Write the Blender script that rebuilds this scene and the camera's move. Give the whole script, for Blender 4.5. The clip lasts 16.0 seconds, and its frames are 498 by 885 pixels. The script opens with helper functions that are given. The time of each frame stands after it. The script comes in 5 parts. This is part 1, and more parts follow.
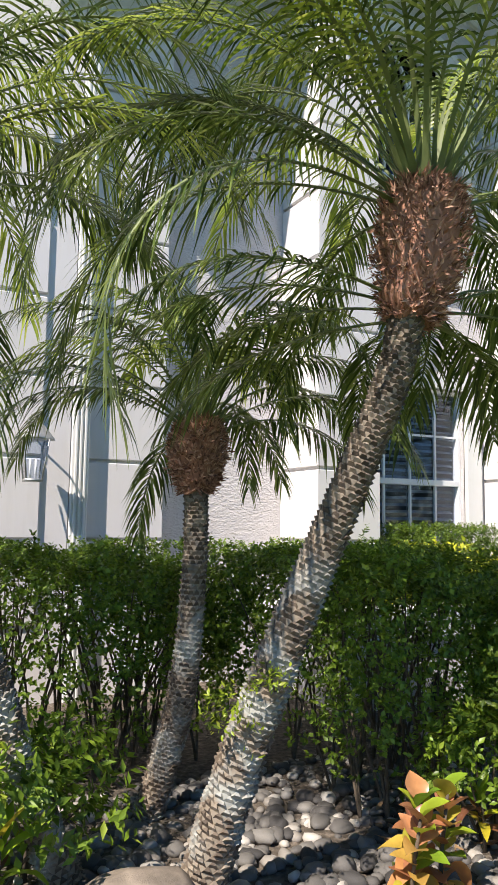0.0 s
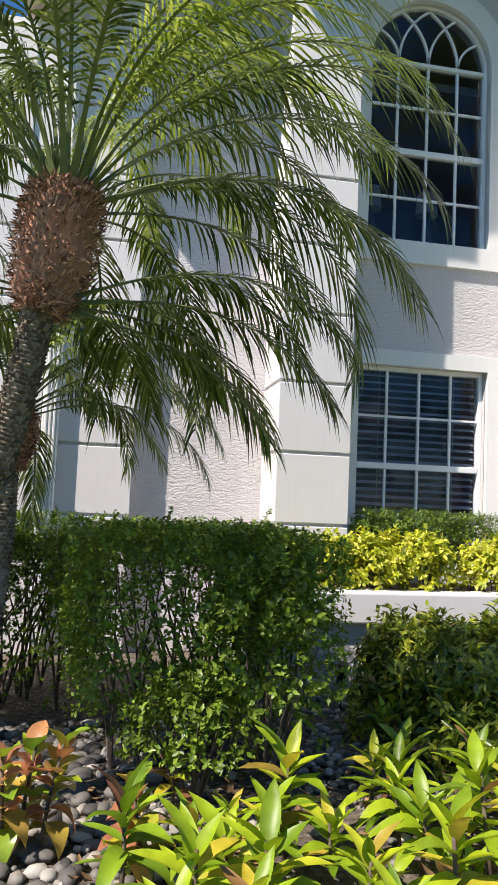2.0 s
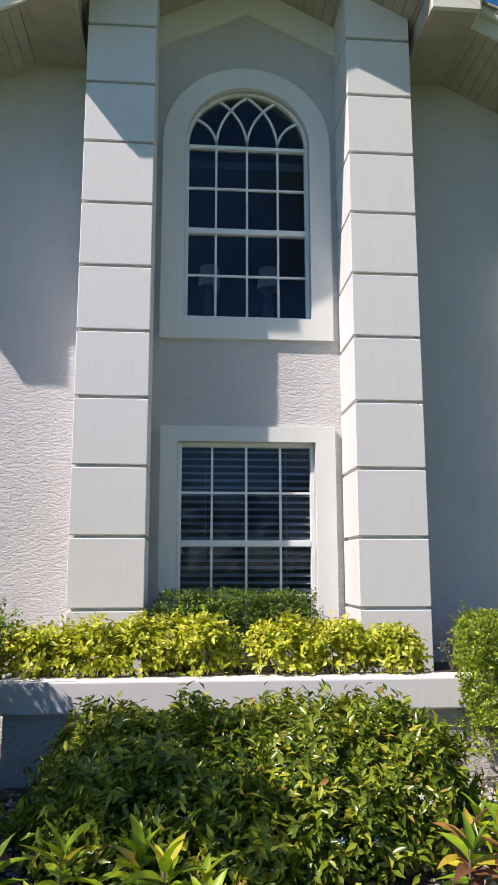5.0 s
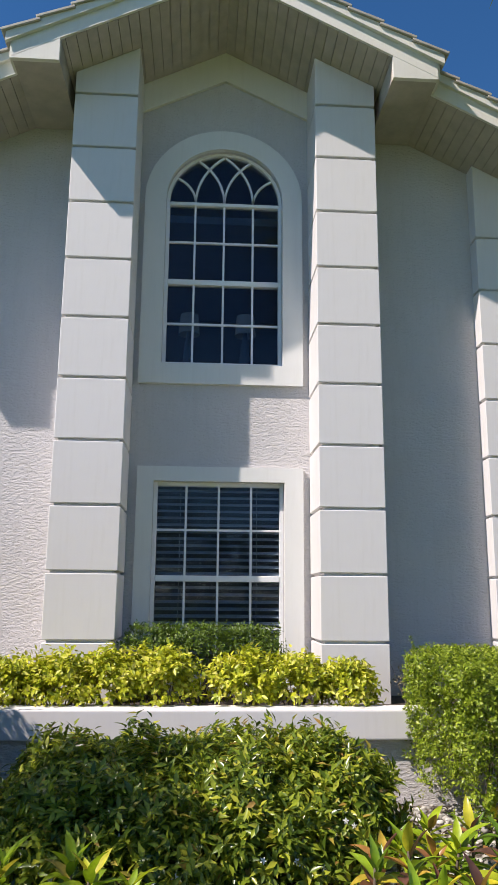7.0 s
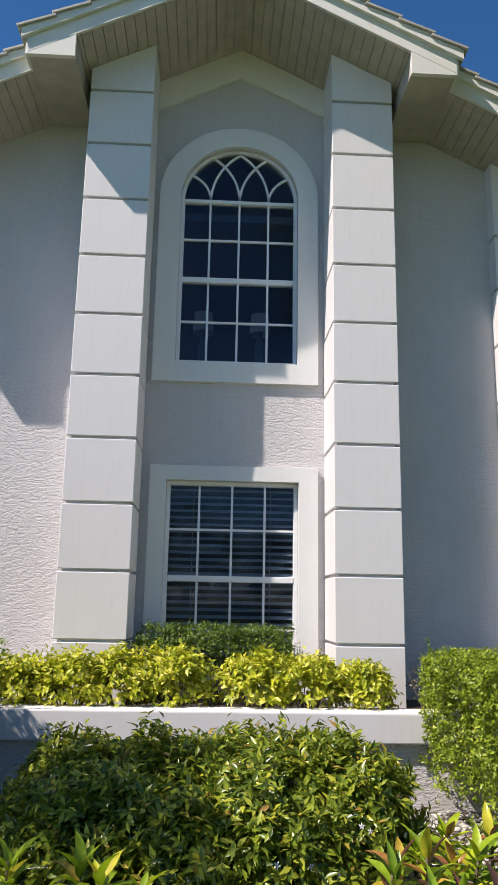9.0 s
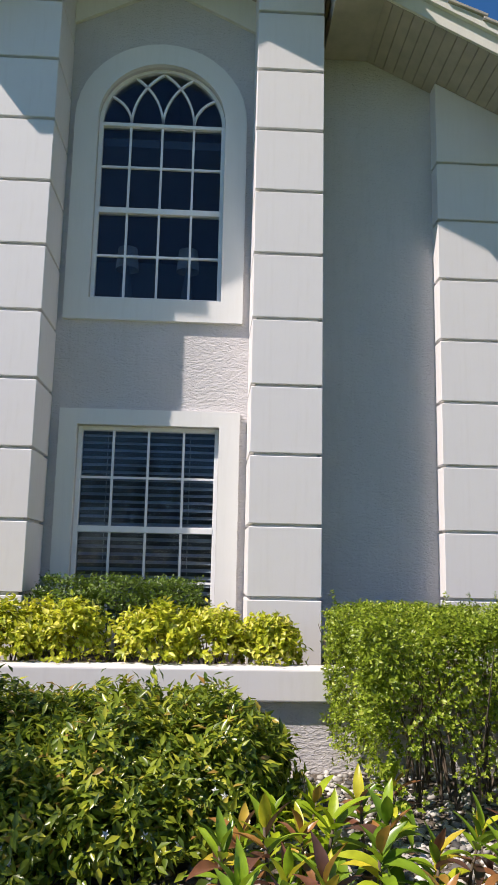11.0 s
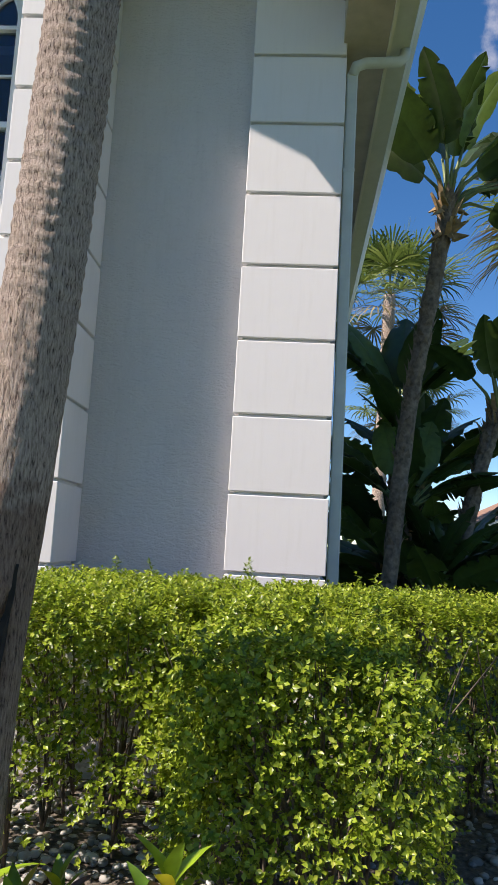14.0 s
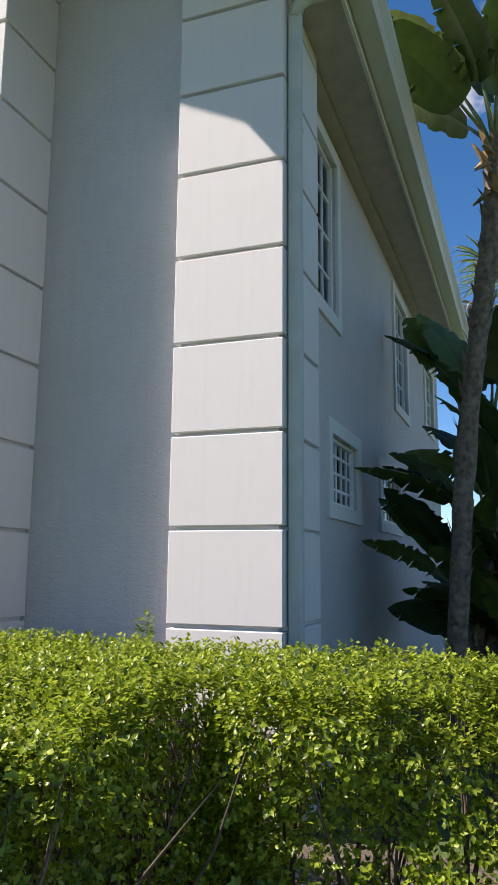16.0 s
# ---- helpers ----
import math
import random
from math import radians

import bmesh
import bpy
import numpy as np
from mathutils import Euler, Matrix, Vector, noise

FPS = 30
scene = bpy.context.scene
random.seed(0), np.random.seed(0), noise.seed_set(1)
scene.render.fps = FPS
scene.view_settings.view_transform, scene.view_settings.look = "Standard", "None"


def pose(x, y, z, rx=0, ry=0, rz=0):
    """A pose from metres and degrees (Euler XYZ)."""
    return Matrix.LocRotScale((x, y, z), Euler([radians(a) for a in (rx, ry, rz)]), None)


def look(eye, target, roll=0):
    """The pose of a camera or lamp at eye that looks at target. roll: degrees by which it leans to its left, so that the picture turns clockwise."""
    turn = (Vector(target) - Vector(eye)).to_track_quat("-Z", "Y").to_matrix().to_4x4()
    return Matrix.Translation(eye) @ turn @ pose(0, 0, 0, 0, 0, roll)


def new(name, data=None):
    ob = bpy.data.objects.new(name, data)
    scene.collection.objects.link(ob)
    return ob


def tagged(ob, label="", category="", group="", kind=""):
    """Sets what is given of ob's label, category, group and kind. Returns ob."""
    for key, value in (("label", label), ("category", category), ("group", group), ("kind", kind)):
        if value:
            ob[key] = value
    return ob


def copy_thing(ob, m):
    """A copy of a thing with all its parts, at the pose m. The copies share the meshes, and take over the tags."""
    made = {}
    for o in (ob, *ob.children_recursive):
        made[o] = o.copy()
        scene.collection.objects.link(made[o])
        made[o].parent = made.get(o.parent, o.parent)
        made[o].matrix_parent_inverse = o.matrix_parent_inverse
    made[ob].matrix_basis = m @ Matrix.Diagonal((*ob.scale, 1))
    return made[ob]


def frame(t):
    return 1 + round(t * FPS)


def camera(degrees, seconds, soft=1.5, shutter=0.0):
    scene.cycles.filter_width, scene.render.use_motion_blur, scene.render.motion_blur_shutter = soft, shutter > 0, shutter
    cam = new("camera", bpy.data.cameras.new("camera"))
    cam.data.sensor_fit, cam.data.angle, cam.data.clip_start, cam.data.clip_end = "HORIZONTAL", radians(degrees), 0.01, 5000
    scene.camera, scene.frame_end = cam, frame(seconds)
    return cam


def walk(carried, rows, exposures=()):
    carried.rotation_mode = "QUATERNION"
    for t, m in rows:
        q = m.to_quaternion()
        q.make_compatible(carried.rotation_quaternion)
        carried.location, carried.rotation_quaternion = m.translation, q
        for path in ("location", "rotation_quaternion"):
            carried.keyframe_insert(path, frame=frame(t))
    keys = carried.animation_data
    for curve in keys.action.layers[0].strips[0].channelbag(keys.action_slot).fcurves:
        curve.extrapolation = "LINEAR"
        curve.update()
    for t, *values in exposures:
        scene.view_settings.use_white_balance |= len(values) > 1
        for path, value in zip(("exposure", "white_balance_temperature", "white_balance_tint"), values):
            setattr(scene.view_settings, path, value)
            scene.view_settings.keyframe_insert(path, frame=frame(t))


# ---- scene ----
cam = camera(36.9, 16.0)
PATH = [
    (0, (-0.21, 0.14, 1.361), (0.721, 1.897, 1.571), 0.8),
    (0.5, (0.287, -0.137, 1.402), (1.073, 1.689, 1.618), 1.0),
    (1, (0.743, -0.452, 1.393), (1.383, 1.431, 1.605), 1.5),
    (1.5, (1.27, -0.631, 1.393), (1.793, 1.29, 1.582), 1.8),
    (2, (1.826, -0.818, 1.377), (2.199, 1.141, 1.535), 2.5),
    (2.5, (2.37, -0.839, 1.384), (2.589, 1.143, 1.542), 3.4),
    (3, (2.79, -0.941, 1.481), (3.035, 1.034, 1.68), 2.2),
    (3.3, (3.014, -0.913, 1.533), (3.295, 1.052, 1.778), 1.6),
    (3.5, (3.216, -0.978, 1.529), (3.489, 0.986, 1.791), 1.3),
    (4, (3.717, -0.931, 1.526), (3.939, 1.033, 1.832), 0.3),
    (6.5, (4.604, -1.602, 1.604), (4.731, 0.362, 1.962), 0.4),
    (7, (4.69, -1.608, 1.601), (4.813, 0.346, 2.008), 0.5),
    (7.5, (4.673, -1.59, 1.568), (4.8, 0.355, 2.013), 0.3),
    (8, (4.649, -1.599, 1.572), (4.769, 0.346, 2.022), 0.3),
    (10.5, (5.066, -1.19, 1.509), (5.122, 0.778, 1.859), 2.1),
    (11, (5.509, -1.03, 1.484), (5.6, 0.941, 1.806), 1.2),
    (11.2, (5.663, -0.924, 1.496), (5.778, 1.051, 1.784), 0.6),
    (11.5, (5.914, -0.77, 1.448), (6.059, 1.206, 1.725), -0.2),
    (12, (6.384, -0.606, 1.396), (6.567, 1.37, 1.644), -0.5),
    (12.5, (6.823, -0.468, 1.378), (6.999, 1.509, 1.628), 0.1),
    (13, (7.308, -0.324, 1.433), (7.436, 1.654, 1.699), 1.2),
    (13.5, (7.799, -0.205, 1.47), (7.807, 1.778, 1.732), 2.5),
    (14, (8.211, 0.067, 1.432), (8.078, 2.044, 1.7), 3.2),
    (14.5, (8.741, 0.307, 1.447), (8.473, 2.27, 1.721), 2.6),
    (15, (9.162, 0.645, 1.483), (8.744, 2.577, 1.789), 1.8),
    (15.5, (9.513, 1.035, 1.517), (8.94, 2.922, 1.851), 1.4),
    (15.6, (9.602, 1.108, 1.501), (8.996, 2.984, 1.84), 1.1),
    (16, (9.881, 1.465, 1.573), (9.195, 3.314, 1.904), 0.5),
]
walk(cam, [(t, look(eye, target, roll)) for t, eye, target, roll in PATH],
     [(0.0, 0.80, 7250, 15), (2.0, 0.80, 7250, 15), (4.0, 0.60, 7150, 17), (8.0, 0.57, 7150, 17), (12.5, 0.58, 7250, 17), (14.5, 0.84, 7350, 18), (16.0, 0.84, 7400, 18)])

# ---- light ----
world = bpy.data.worlds.new("world")
scene.world = world
world.use_nodes = True
wn = world.node_tree
sky = wn.nodes.new("ShaderNodeTexSky")
sky.sky_type = "NISHITA"
sky.sun_disc = False
sky.altitude = 2500
sky.dust_density, sky.ozone_density, sky.air_density = 0.1, 3.0, 1.0
SUN = Vector((-2.0, -1.0, 2.6)).normalized()
sky.sun_elevation = math.asin(SUN.z)
sky.sun_rotation = math.atan2(SUN.x, SUN.y)
tint = wn.nodes.new("ShaderNodeHueSaturation")
tint.inputs["Saturation"].default_value = 1.27
wn.links.new(sky.outputs[0], tint.inputs["Color"])
way = wn.nodes.new("ShaderNodeTexCoord")
puff = wn.nodes.new("ShaderNodeTexNoise")
puff.inputs["Scale"].default_value, puff.inputs["Detail"].default_value, puff.inputs["Roughness"].default_value = 5.5, 7.0, 0.55
wn.links.new(way.outputs["Generated"], puff.inputs["Vector"])
cover = wn.nodes.new("ShaderNodeValToRGB")
cover.color_ramp.elements[0].position, cover.color_ramp.elements[1].position = 0.60, 0.74
wn.links.new(puff.outputs["Fac"], cover.inputs[0])
clouds = wn.nodes.new("ShaderNodeMix")
clouds.data_type = "RGBA"
clouds.inputs[7].default_value = (6.0, 6.1, 6.3, 1)
wn.links.new(cover.outputs[0], clouds.inputs[0])
wn.links.new(tint.outputs[0], clouds.inputs[6])
wn.links.new(clouds.outputs[2], wn.nodes["Background"].inputs[0])
wn.nodes["Background"].inputs[1].default_value = 0.11
sun_data = bpy.data.lights.new("sun", "SUN")
sun_data.energy, sun_data.angle, sun_data.color = 4.4, radians(0.55), (1.0, 0.975, 0.945)
sun = new("sun", sun_data)
sun.matrix_world = look(SUN * 40, (0, 0, 0))

# ---- materials ----


def mat(name, build):
    m = bpy.data.materials.new(name)
    m.use_nodes = True
    nt = m.node_tree
    build(nt, nt.nodes["Principled BSDF"])
    return m


def ramp(nt, src, stops):
    r = nt.nodes.new("ShaderNodeValToRGB")
    els = r.color_ramp.elements
    while len(els) < len(stops):
        els.new(0.5)
    for e, (p, c) in zip(els, stops):
        e.position, e.color = p, (*c, 1)
    nt.links.new(src, r.inputs[0])
    return r.outputs[0]


def noise_tex(nt, scale, detail=4.0, rough=0.55, vec=None, stretch=None):
    n = nt.nodes.new("ShaderNodeTexNoise")
    n.inputs["Scale"].default_value, n.inputs["Detail"].default_value, n.inputs["Roughness"].default_value = scale, detail, rough
    if vec is None:
        vec = nt.nodes.new("ShaderNodeTexCoord").outputs["Object"]
    if stretch:
        mp = nt.nodes.new("ShaderNodeMapping")
        mp.inputs["Scale"].default_value = stretch
        nt.links.new(vec, mp.inputs[0])
        vec = mp.outputs[0]
    nt.links.new(vec, n.inputs["Vector"])
    return n.outputs["Fac"]


def bump(nt, bsdf, src, strength, dist):
    b = nt.nodes.new("ShaderNodeBump")
    b.inputs["Strength"].default_value, b.inputs["Distance"].default_value = strength, dist
    nt.links.new(src, b.inputs["Height"])
    nt.links.new(b.outputs[0], bsdf.inputs["Normal"])


def mix_rgb(nt, fac, a, b, mode="MIX"):
    m = nt.nodes.new("ShaderNodeMix")
    m.data_type, m.blend_type = "RGBA", mode
    for sock, v in ((m.inputs[0], fac), (m.inputs[6], a), (m.inputs[7], b)):
        if isinstance(v, (int, float)):
            sock.default_value = v
        elif isinstance(v, tuple):
            sock.default_value = (*v, 1)
        else:
            nt.links.new(v, sock)
    return m.outputs[2]


def rnd(nt):
    return nt.nodes.new("ShaderNodeObjectInfo").outputs["Random"]


def island(nt):
    return nt.nodes.new("ShaderNodeNewGeometry").outputs["Random Per Island"]


def stucco(rough_stucco, col, dirt):
    def build(nt, p):
        n1 = noise_tex(nt, 1.1, 5)
        c = ramp(nt, n1, [(0.3, tuple(v * 0.93 for v in col)), (0.7, col)])
        st = noise_tex(nt, 3.0, 6, 0.65, stretch=(6, 6, 0.6))
        k = ramp(nt, st, [(0.5, (0, 0, 0)), (0.78, (0.35, 0.35, 0.35))])
        nt.links.new(mix_rgb(nt, k, c, dirt), p.inputs["Base Color"])
        p.inputs["Roughness"].default_value = 0.75
        if rough_stucco:
            v = noise_tex(nt, 13, 4, 0.55, stretch=(1, 1, 2.2))
            h = ramp(nt, v, [(0.42, (0, 0, 0)), (0.52, (1, 1, 1)), (0.68, (0.35, 0.35, 0.35))])
            bump(nt, p, h, 0.55, 0.010)
        else:
            bump(nt, p, noise_tex(nt, 60, 3), 0.12, 0.004)
    return build


M_WALL = mat("stucco_wall", stucco(True, (0.60, 0.575, 0.575), (0.47, 0.45, 0.44)))
M_COL = mat("smooth_stucco", stucco(False, (0.72, 0.70, 0.695), (0.60, 0.575, 0.55)))
M_TRIM = mat("white_trim", stucco(False, (0.74, 0.74, 0.72), (0.62, 0.61, 0.58)))
M_FASCIA = mat("cream_fascia", stucco(False, (0.74, 0.72, 0.66), (0.6, 0.57, 0.5)))


def plain(col, rough, metal=0.0, var=0.12, scale=6.0, bstr=0.08):
    def build(nt, p):
        n = noise_tex(nt, scale, 5)
        c = ramp(nt, n, [(0.3, tuple(v * (1 - var) for v in col)), (0.7, tuple(min(1, v * (1 + var)) for v in col))])
        nt.links.new(c, p.inputs["Base Color"])
        p.inputs["Roughness"].default_value, p.inputs["Metallic"].default_value = rough, metal
        bump(nt, p, noise_tex(nt, scale * 12, 3), bstr, 0.003)
    return build


# cream boards lowered in tone: part of the eave shade sits in this colour
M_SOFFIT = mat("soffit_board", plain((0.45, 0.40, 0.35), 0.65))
M_TILE = mat("roof_tile", plain((0.42, 0.39, 0.35), 0.85, var=0.25))
M_FRAME = mat("window_frame_white", plain((0.78, 0.79, 0.80), 0.35, var=0.04))
M_BLIND = mat("dark_blind", plain((0.42, 0.45, 0.48), 0.5, var=0.08))
# dimness of the rooms is put into this near-black colour
M_ROOM = mat("darkened_interior", plain((0.10, 0.11, 0.14), 0.9))
M_PIPE = mat("downpipe_paint", plain((0.50, 0.53, 0.505), 0.6, var=0.08))
M_GUTTER = mat("gutter_paint", plain((0.60, 0.62, 0.58), 0.4, var=0.06))


def glass_build(nt, p):
    p.inputs["Base Color"].default_value = (0.75, 0.8, 0.85, 1)
    p.inputs["Roughness"].default_value = 0.02
    p.inputs["IOR"].default_value = 1.5
    tr = nt.nodes.new("ShaderNodeBsdfTransparent")
    tr.inputs[0].default_value = (0.80, 0.85, 0.92, 1)
    gl = nt.nodes.new("ShaderNodeBsdfGlossy")
    gl.inputs["Roughness"].default_value = 0.03
    fr = nt.nodes.new("ShaderNodeFresnel")
    fr.inputs[0].default_value = 1.33
    mx = nt.nodes.new("ShaderNodeMixShader")
    nt.links.new(fr.outputs[0], mx.inputs[0])
    nt.links.new(tr.outputs[0], mx.inputs[1])
    nt.links.new(gl.outputs[0], mx.inputs[2])
    nt.links.new(mx.outputs[0], nt.nodes["Material Output"].inputs[0])


M_GLASS = mat("window_glass", glass_build)

# ---- mesh helpers ----


def mesh_of(bm, name, material):
    me = bpy.data.meshes.new(name)
    bm.normal_update()
    bm.to_mesh(me)
    bm.free()
    for m in material if isinstance(material, (list, tuple)) else (material,):
        me.materials.append(m)
    return me


def part(name, bm, material, parent=None, label=""):
    ob = new(name, mesh_of(bm, name, material))
    ob.parent = parent
    return tagged(ob, label)


def thing(name, label, category, at=(0, 0, 0), group="", kind=""):
    ob = new(name)
    ob.location = at
    ob.empty_display_size = 0.1
    return tagged(ob, label, category, group, kind)


def add_box(bm, x0, x1, y0, y1, z0, z1, bevel=0.0, seg=1):
    r = bmesh.ops.create_cube(bm, size=1.0)
    vs = r["verts"]
    for v in vs:
        v.co = ((x0 + x1) / 2 + v.co.x * (x1 - x0), (y0 + y1) / 2 + v.co.y * (y1 - y0), (z0 + z1) / 2 + v.co.z * (z1 - z0))
    if bevel:
        es = list({e for v in vs for e in v.link_edges})
        bmesh.ops.bevel(bm, geom=es, offset=bevel, segments=seg, affect="EDGES", profile=0.6)
    return bm


def box(x0, x1, y0, y1, z0, z1, bevel=0.0, seg=1):
    return add_box(bmesh.new(), x0, x1, y0, y1, z0, z1, bevel, seg)


def prism(pts, y0, y1, axis="y", bevel=0.0):
    """A solid from a closed outline of (x, z), pushed from y0 to y1 (or (y, z) pushed along x)."""
    bm = bmesh.new()
    put = (lambda a, d, z: (a, d, z)) if axis == "y" else (lambda a, d, z: (d, a, z))
    f = bm.faces.new([bm.verts.new(put(a, y0, z)) for a, z in pts])
    g = bmesh.ops.extrude_face_region(bm, geom=[f])
    for v in g["geom"]:
        if isinstance(v, bmesh.types.BMVert):
            v.co = v.co + Vector(put(0, y1 - y0, 0))
    bmesh.ops.recalc_face_normals(bm, faces=bm.faces)
    if bevel:
        bmesh.ops.bevel(bm, geom=bm.edges[:], offset=bevel, segments=1, affect="EDGES")
    return bm


def plate(outer, holes, d0, d1, axis="y"):
    """A wall of thickness d0 to d1 with its openings cut through."""
    bm = bmesh.new()
    put = (lambda a, d, z: (a, d, z)) if axis == "y" else (lambda a, d, z: (d, a, z))
    edges = []
    for loop in (outer, *holes):
        vs = [bm.verts.new(put(a, d0, z)) for a, z in loop]
        edges += [bm.edges.new((vs[k], vs[(k + 1) % len(vs)])) for k in range(len(vs))]
    bmesh.ops.triangle_fill(bm, edges=edges, use_beauty=True)
    g = bmesh.ops.extrude_face_region(bm, geom=bm.faces[:])
    for v in g["geom"]:
        if isinstance(v, bmesh.types.BMVert):
            v.co = v.co + Vector(put(0, d1 - d0, 0))
    bmesh.ops.recalc_face_normals(bm, faces=bm.faces)
    return bm


def rect(a0, a1, z0, z1):
    return [(a0, z0), (a1, z0), (a1, z1), (a0, z1)]


def tube(bm, pts, radius, sides=8, cap=True):
    """A round bar through points; radius is one number or one for each point."""
    pts = [Vector(p) for p in pts]
    rs = radius if isinstance(radius, (list, tuple)) else [radius] * len(pts)
    rings, up = [], None
    for k, p in enumerate(pts):
        d = (pts[min(k + 1, len(pts) - 1)] - pts[max(k - 1, 0)]).normalized()
        if up is None:
            up = d.orthogonal().normalized()
        up = (up - d * up.dot(d)).normalized()
        side = d.cross(up)
        rings.append([bm.verts.new(p + (up * math.cos(a) + side * math.sin(a)) * rs[k]) for a in (2 * math.pi * j / sides for j in range(sides))])
    for a, b in zip(rings, rings[1:]):
        for j in range(sides):
            f = bm.faces.new((a[j], a[(j + 1) % sides], b[(j + 1) % sides], b[j]))
            f.smooth = True
    if cap:
        bm.faces.new(rings[0][::-1])
        bm.faces.new(rings[-1])
    return bm


# ---- plan ----
XC = 4.865            # the gable's middle
RIDGE = 7.85          # soffit height at the ridge line
PITCH = 0.5
Y_COL, Y_SIDE, Y_WALL = 5.45, 5.91, 6.08
JOINT, COURSE = 1.2, 0.622
Y_RAKE, Y_RAKE2 = 4.95, 5.2
HALF, HALF2 = 2.13, 3.97


def soffit_z(x):
    return RIDGE - PITCH * abs(x - XC)


# ---- house shell ----
def arch(a0, a1, z0, spring, n=20):
    r, c = (a1 - a0) / 2, (a0 + a1) / 2
    return [(a0, z0), (a1, z0)] + [(c + r * math.cos(math.pi * k / n), spring + r * 0.96 * math.sin(math.pi * k / n)) for k in range(n + 1)]


WX0, WX1 = 4.235, 5.50          # glass of the lower window
LOW = rect(4.19, 5.545, 0.80, 2.775)
UP = arch(4.225, 5.525, 4.04, 5.97)
gable = [(1.42, -0.2), (8.42, -0.2), (8.42, soffit_z(8.42)), (XC, RIDGE), (1.42, soffit_z(1.42))]
wall_front = part("wall_front", plate(gable, [LOW, UP], Y_WALL, Y_WALL + 0.22), M_WALL)
tagged(wall_front, "pale grey textured stucco front wall of the house", "wall", kind="structure")

SIDE_WINDOWS = [(7.2, 8.05, 3.88, 5.42), (11.42, 12.45, 3.80, 5.36), (14.65, 15.8, 4.10, 5.2), (7.77, 8.84, 2.13, 2.75), (10.15, 11.5, 2.13, 2.73)]
side = [(Y_WALL + 0.225, -0.2), (16.75, -0.2), (16.75, 5.9), (Y_WALL + 0.225, 5.9)]
wall_side = part("wall_side", plate(side, [rect(*w) for w in SIDE_WINDOWS], 8.08, 8.30, "x"), M_WALL)
tagged(wall_side, "grey stucco side wall of the house in shade", "wall", kind="structure")
wall_back = part("wall_back", box(-8, 8.07, 16.53, 16.75, -0.2, 5.9), M_WALL)
tagged(wall_back, "plain stucco back wall of the house", "wall", kind="structure")
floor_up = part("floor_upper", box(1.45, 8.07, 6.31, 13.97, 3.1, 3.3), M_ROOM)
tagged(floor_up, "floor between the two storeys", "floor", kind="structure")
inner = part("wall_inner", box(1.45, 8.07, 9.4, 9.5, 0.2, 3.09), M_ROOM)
tagged(inner, "inner wall behind the window, coloured dark for the dim room", "wall", kind="structure")
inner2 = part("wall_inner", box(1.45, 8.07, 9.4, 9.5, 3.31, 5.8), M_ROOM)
tagged(inner2, "inner wall behind the window, coloured dark for the dim room", "wall", kind="structure")
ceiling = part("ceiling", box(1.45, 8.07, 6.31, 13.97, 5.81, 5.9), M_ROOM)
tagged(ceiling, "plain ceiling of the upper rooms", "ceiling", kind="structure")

# the wing beside the entrance
wing = part("wall_wing", box(-8, 1.25, 5.83, 6.05, -0.2, 5.6), M_COL)
tagged(wing, "white smooth stucco wall of the projecting wing", "wall", kind="structure")
wing_side = part("wall_wing_side", box(1.02, 1.25, 6.055, 6.3, -0.2, 5.6), M_COL)
tagged(wing_side, "white stucco return wall of the wing", "wall", kind="structure")


# ---- rusticated columns ----
def column(x0, x1, y0, y1, label, z_low=-0.1, chamfer=0.006):
    base = thing("column", label, "column", ((x0 + x1) / 2, y0, z_low), "rusticated columns", "structure")
    ox, oy, oz = base.location
    g = 0.014
    zt = min(soffit_z(x0), soffit_z(x1))
    part("core", box(x0 + 0.04 - ox, x1 - 0.04 - ox, 0.04, y1 - oy, 0, zt - oz - 0.02), M_COL, base)
    shared = None
    k = -2
    while True:
        lo, hi = JOINT + COURSE * (k - 1), JOINT + COURSE * k
        k += 1
        lo = max(lo, z_low)
        if lo > min(zt, 99):
            break
        if hi > zt - 0.03:
            zl, zr = soffit_z(x0) - oz, soffit_z(x1) - oz
            b = prism([(x0 - ox, lo + g - oz), (x1 - ox, lo + g - oz), (x1 - ox, zr), (x0 - ox, zl)], 0, y1 - oy, bevel=0.006)
            part("block", b, M_COL, base)
            break
        if hi - lo < COURSE - 0.01 or shared is None:
            b = box(x0 - ox, x1 - ox, 0, y1 - oy, g, hi - lo - g, chamfer, 1)
            ob = part("block", b, M_COL, base)
            if hi - lo > COURSE - 0.01:
                shared = ob.data
        else:
            ob = new("block", shared)
            ob.parent = base
        ob.location.z = lo - oz
    return base


column(3.267, 3.929, Y_COL, Y_WALL - 0.002, "white rusticated stucco column left of the arched window")
column(5.815, 6.46, Y_COL, Y_WALL - 0.002, "white rusticated stucco column beside the arched window")
column(7.676, 8.465, Y_SIDE - 0.01, 6.80, "white rusticated stucco corner pilaster with a downpipe")
column(1.262, 2.054, Y_SIDE, Y_WALL - 0.002, "white rusticated stucco pilaster beside the entrance wing")


# ---- roof ----
def rake_board(side, half, y, h, d, drop, inner_half=0.0):
    """One sloping fascia board from the ridge (or inner_half) down to the eave."""
    a, b = inner_half, half
    za, zb = RIDGE - PITCH * a + drop, RIDGE - PITCH * b + drop
    pts = [(XC + side * a, za), (XC + side * b, zb), (XC + side * b, zb + h), (XC + side * a, za + h)]
    return prism(pts, y - d, y)


roof = thing("roof", "gabled roof with pale flat concrete tiles and cream fascia boards", "roof", (XC, Y_RAKE, RIDGE), kind="structure")
ROOF_INV = Matrix.Translation(-roof.location)


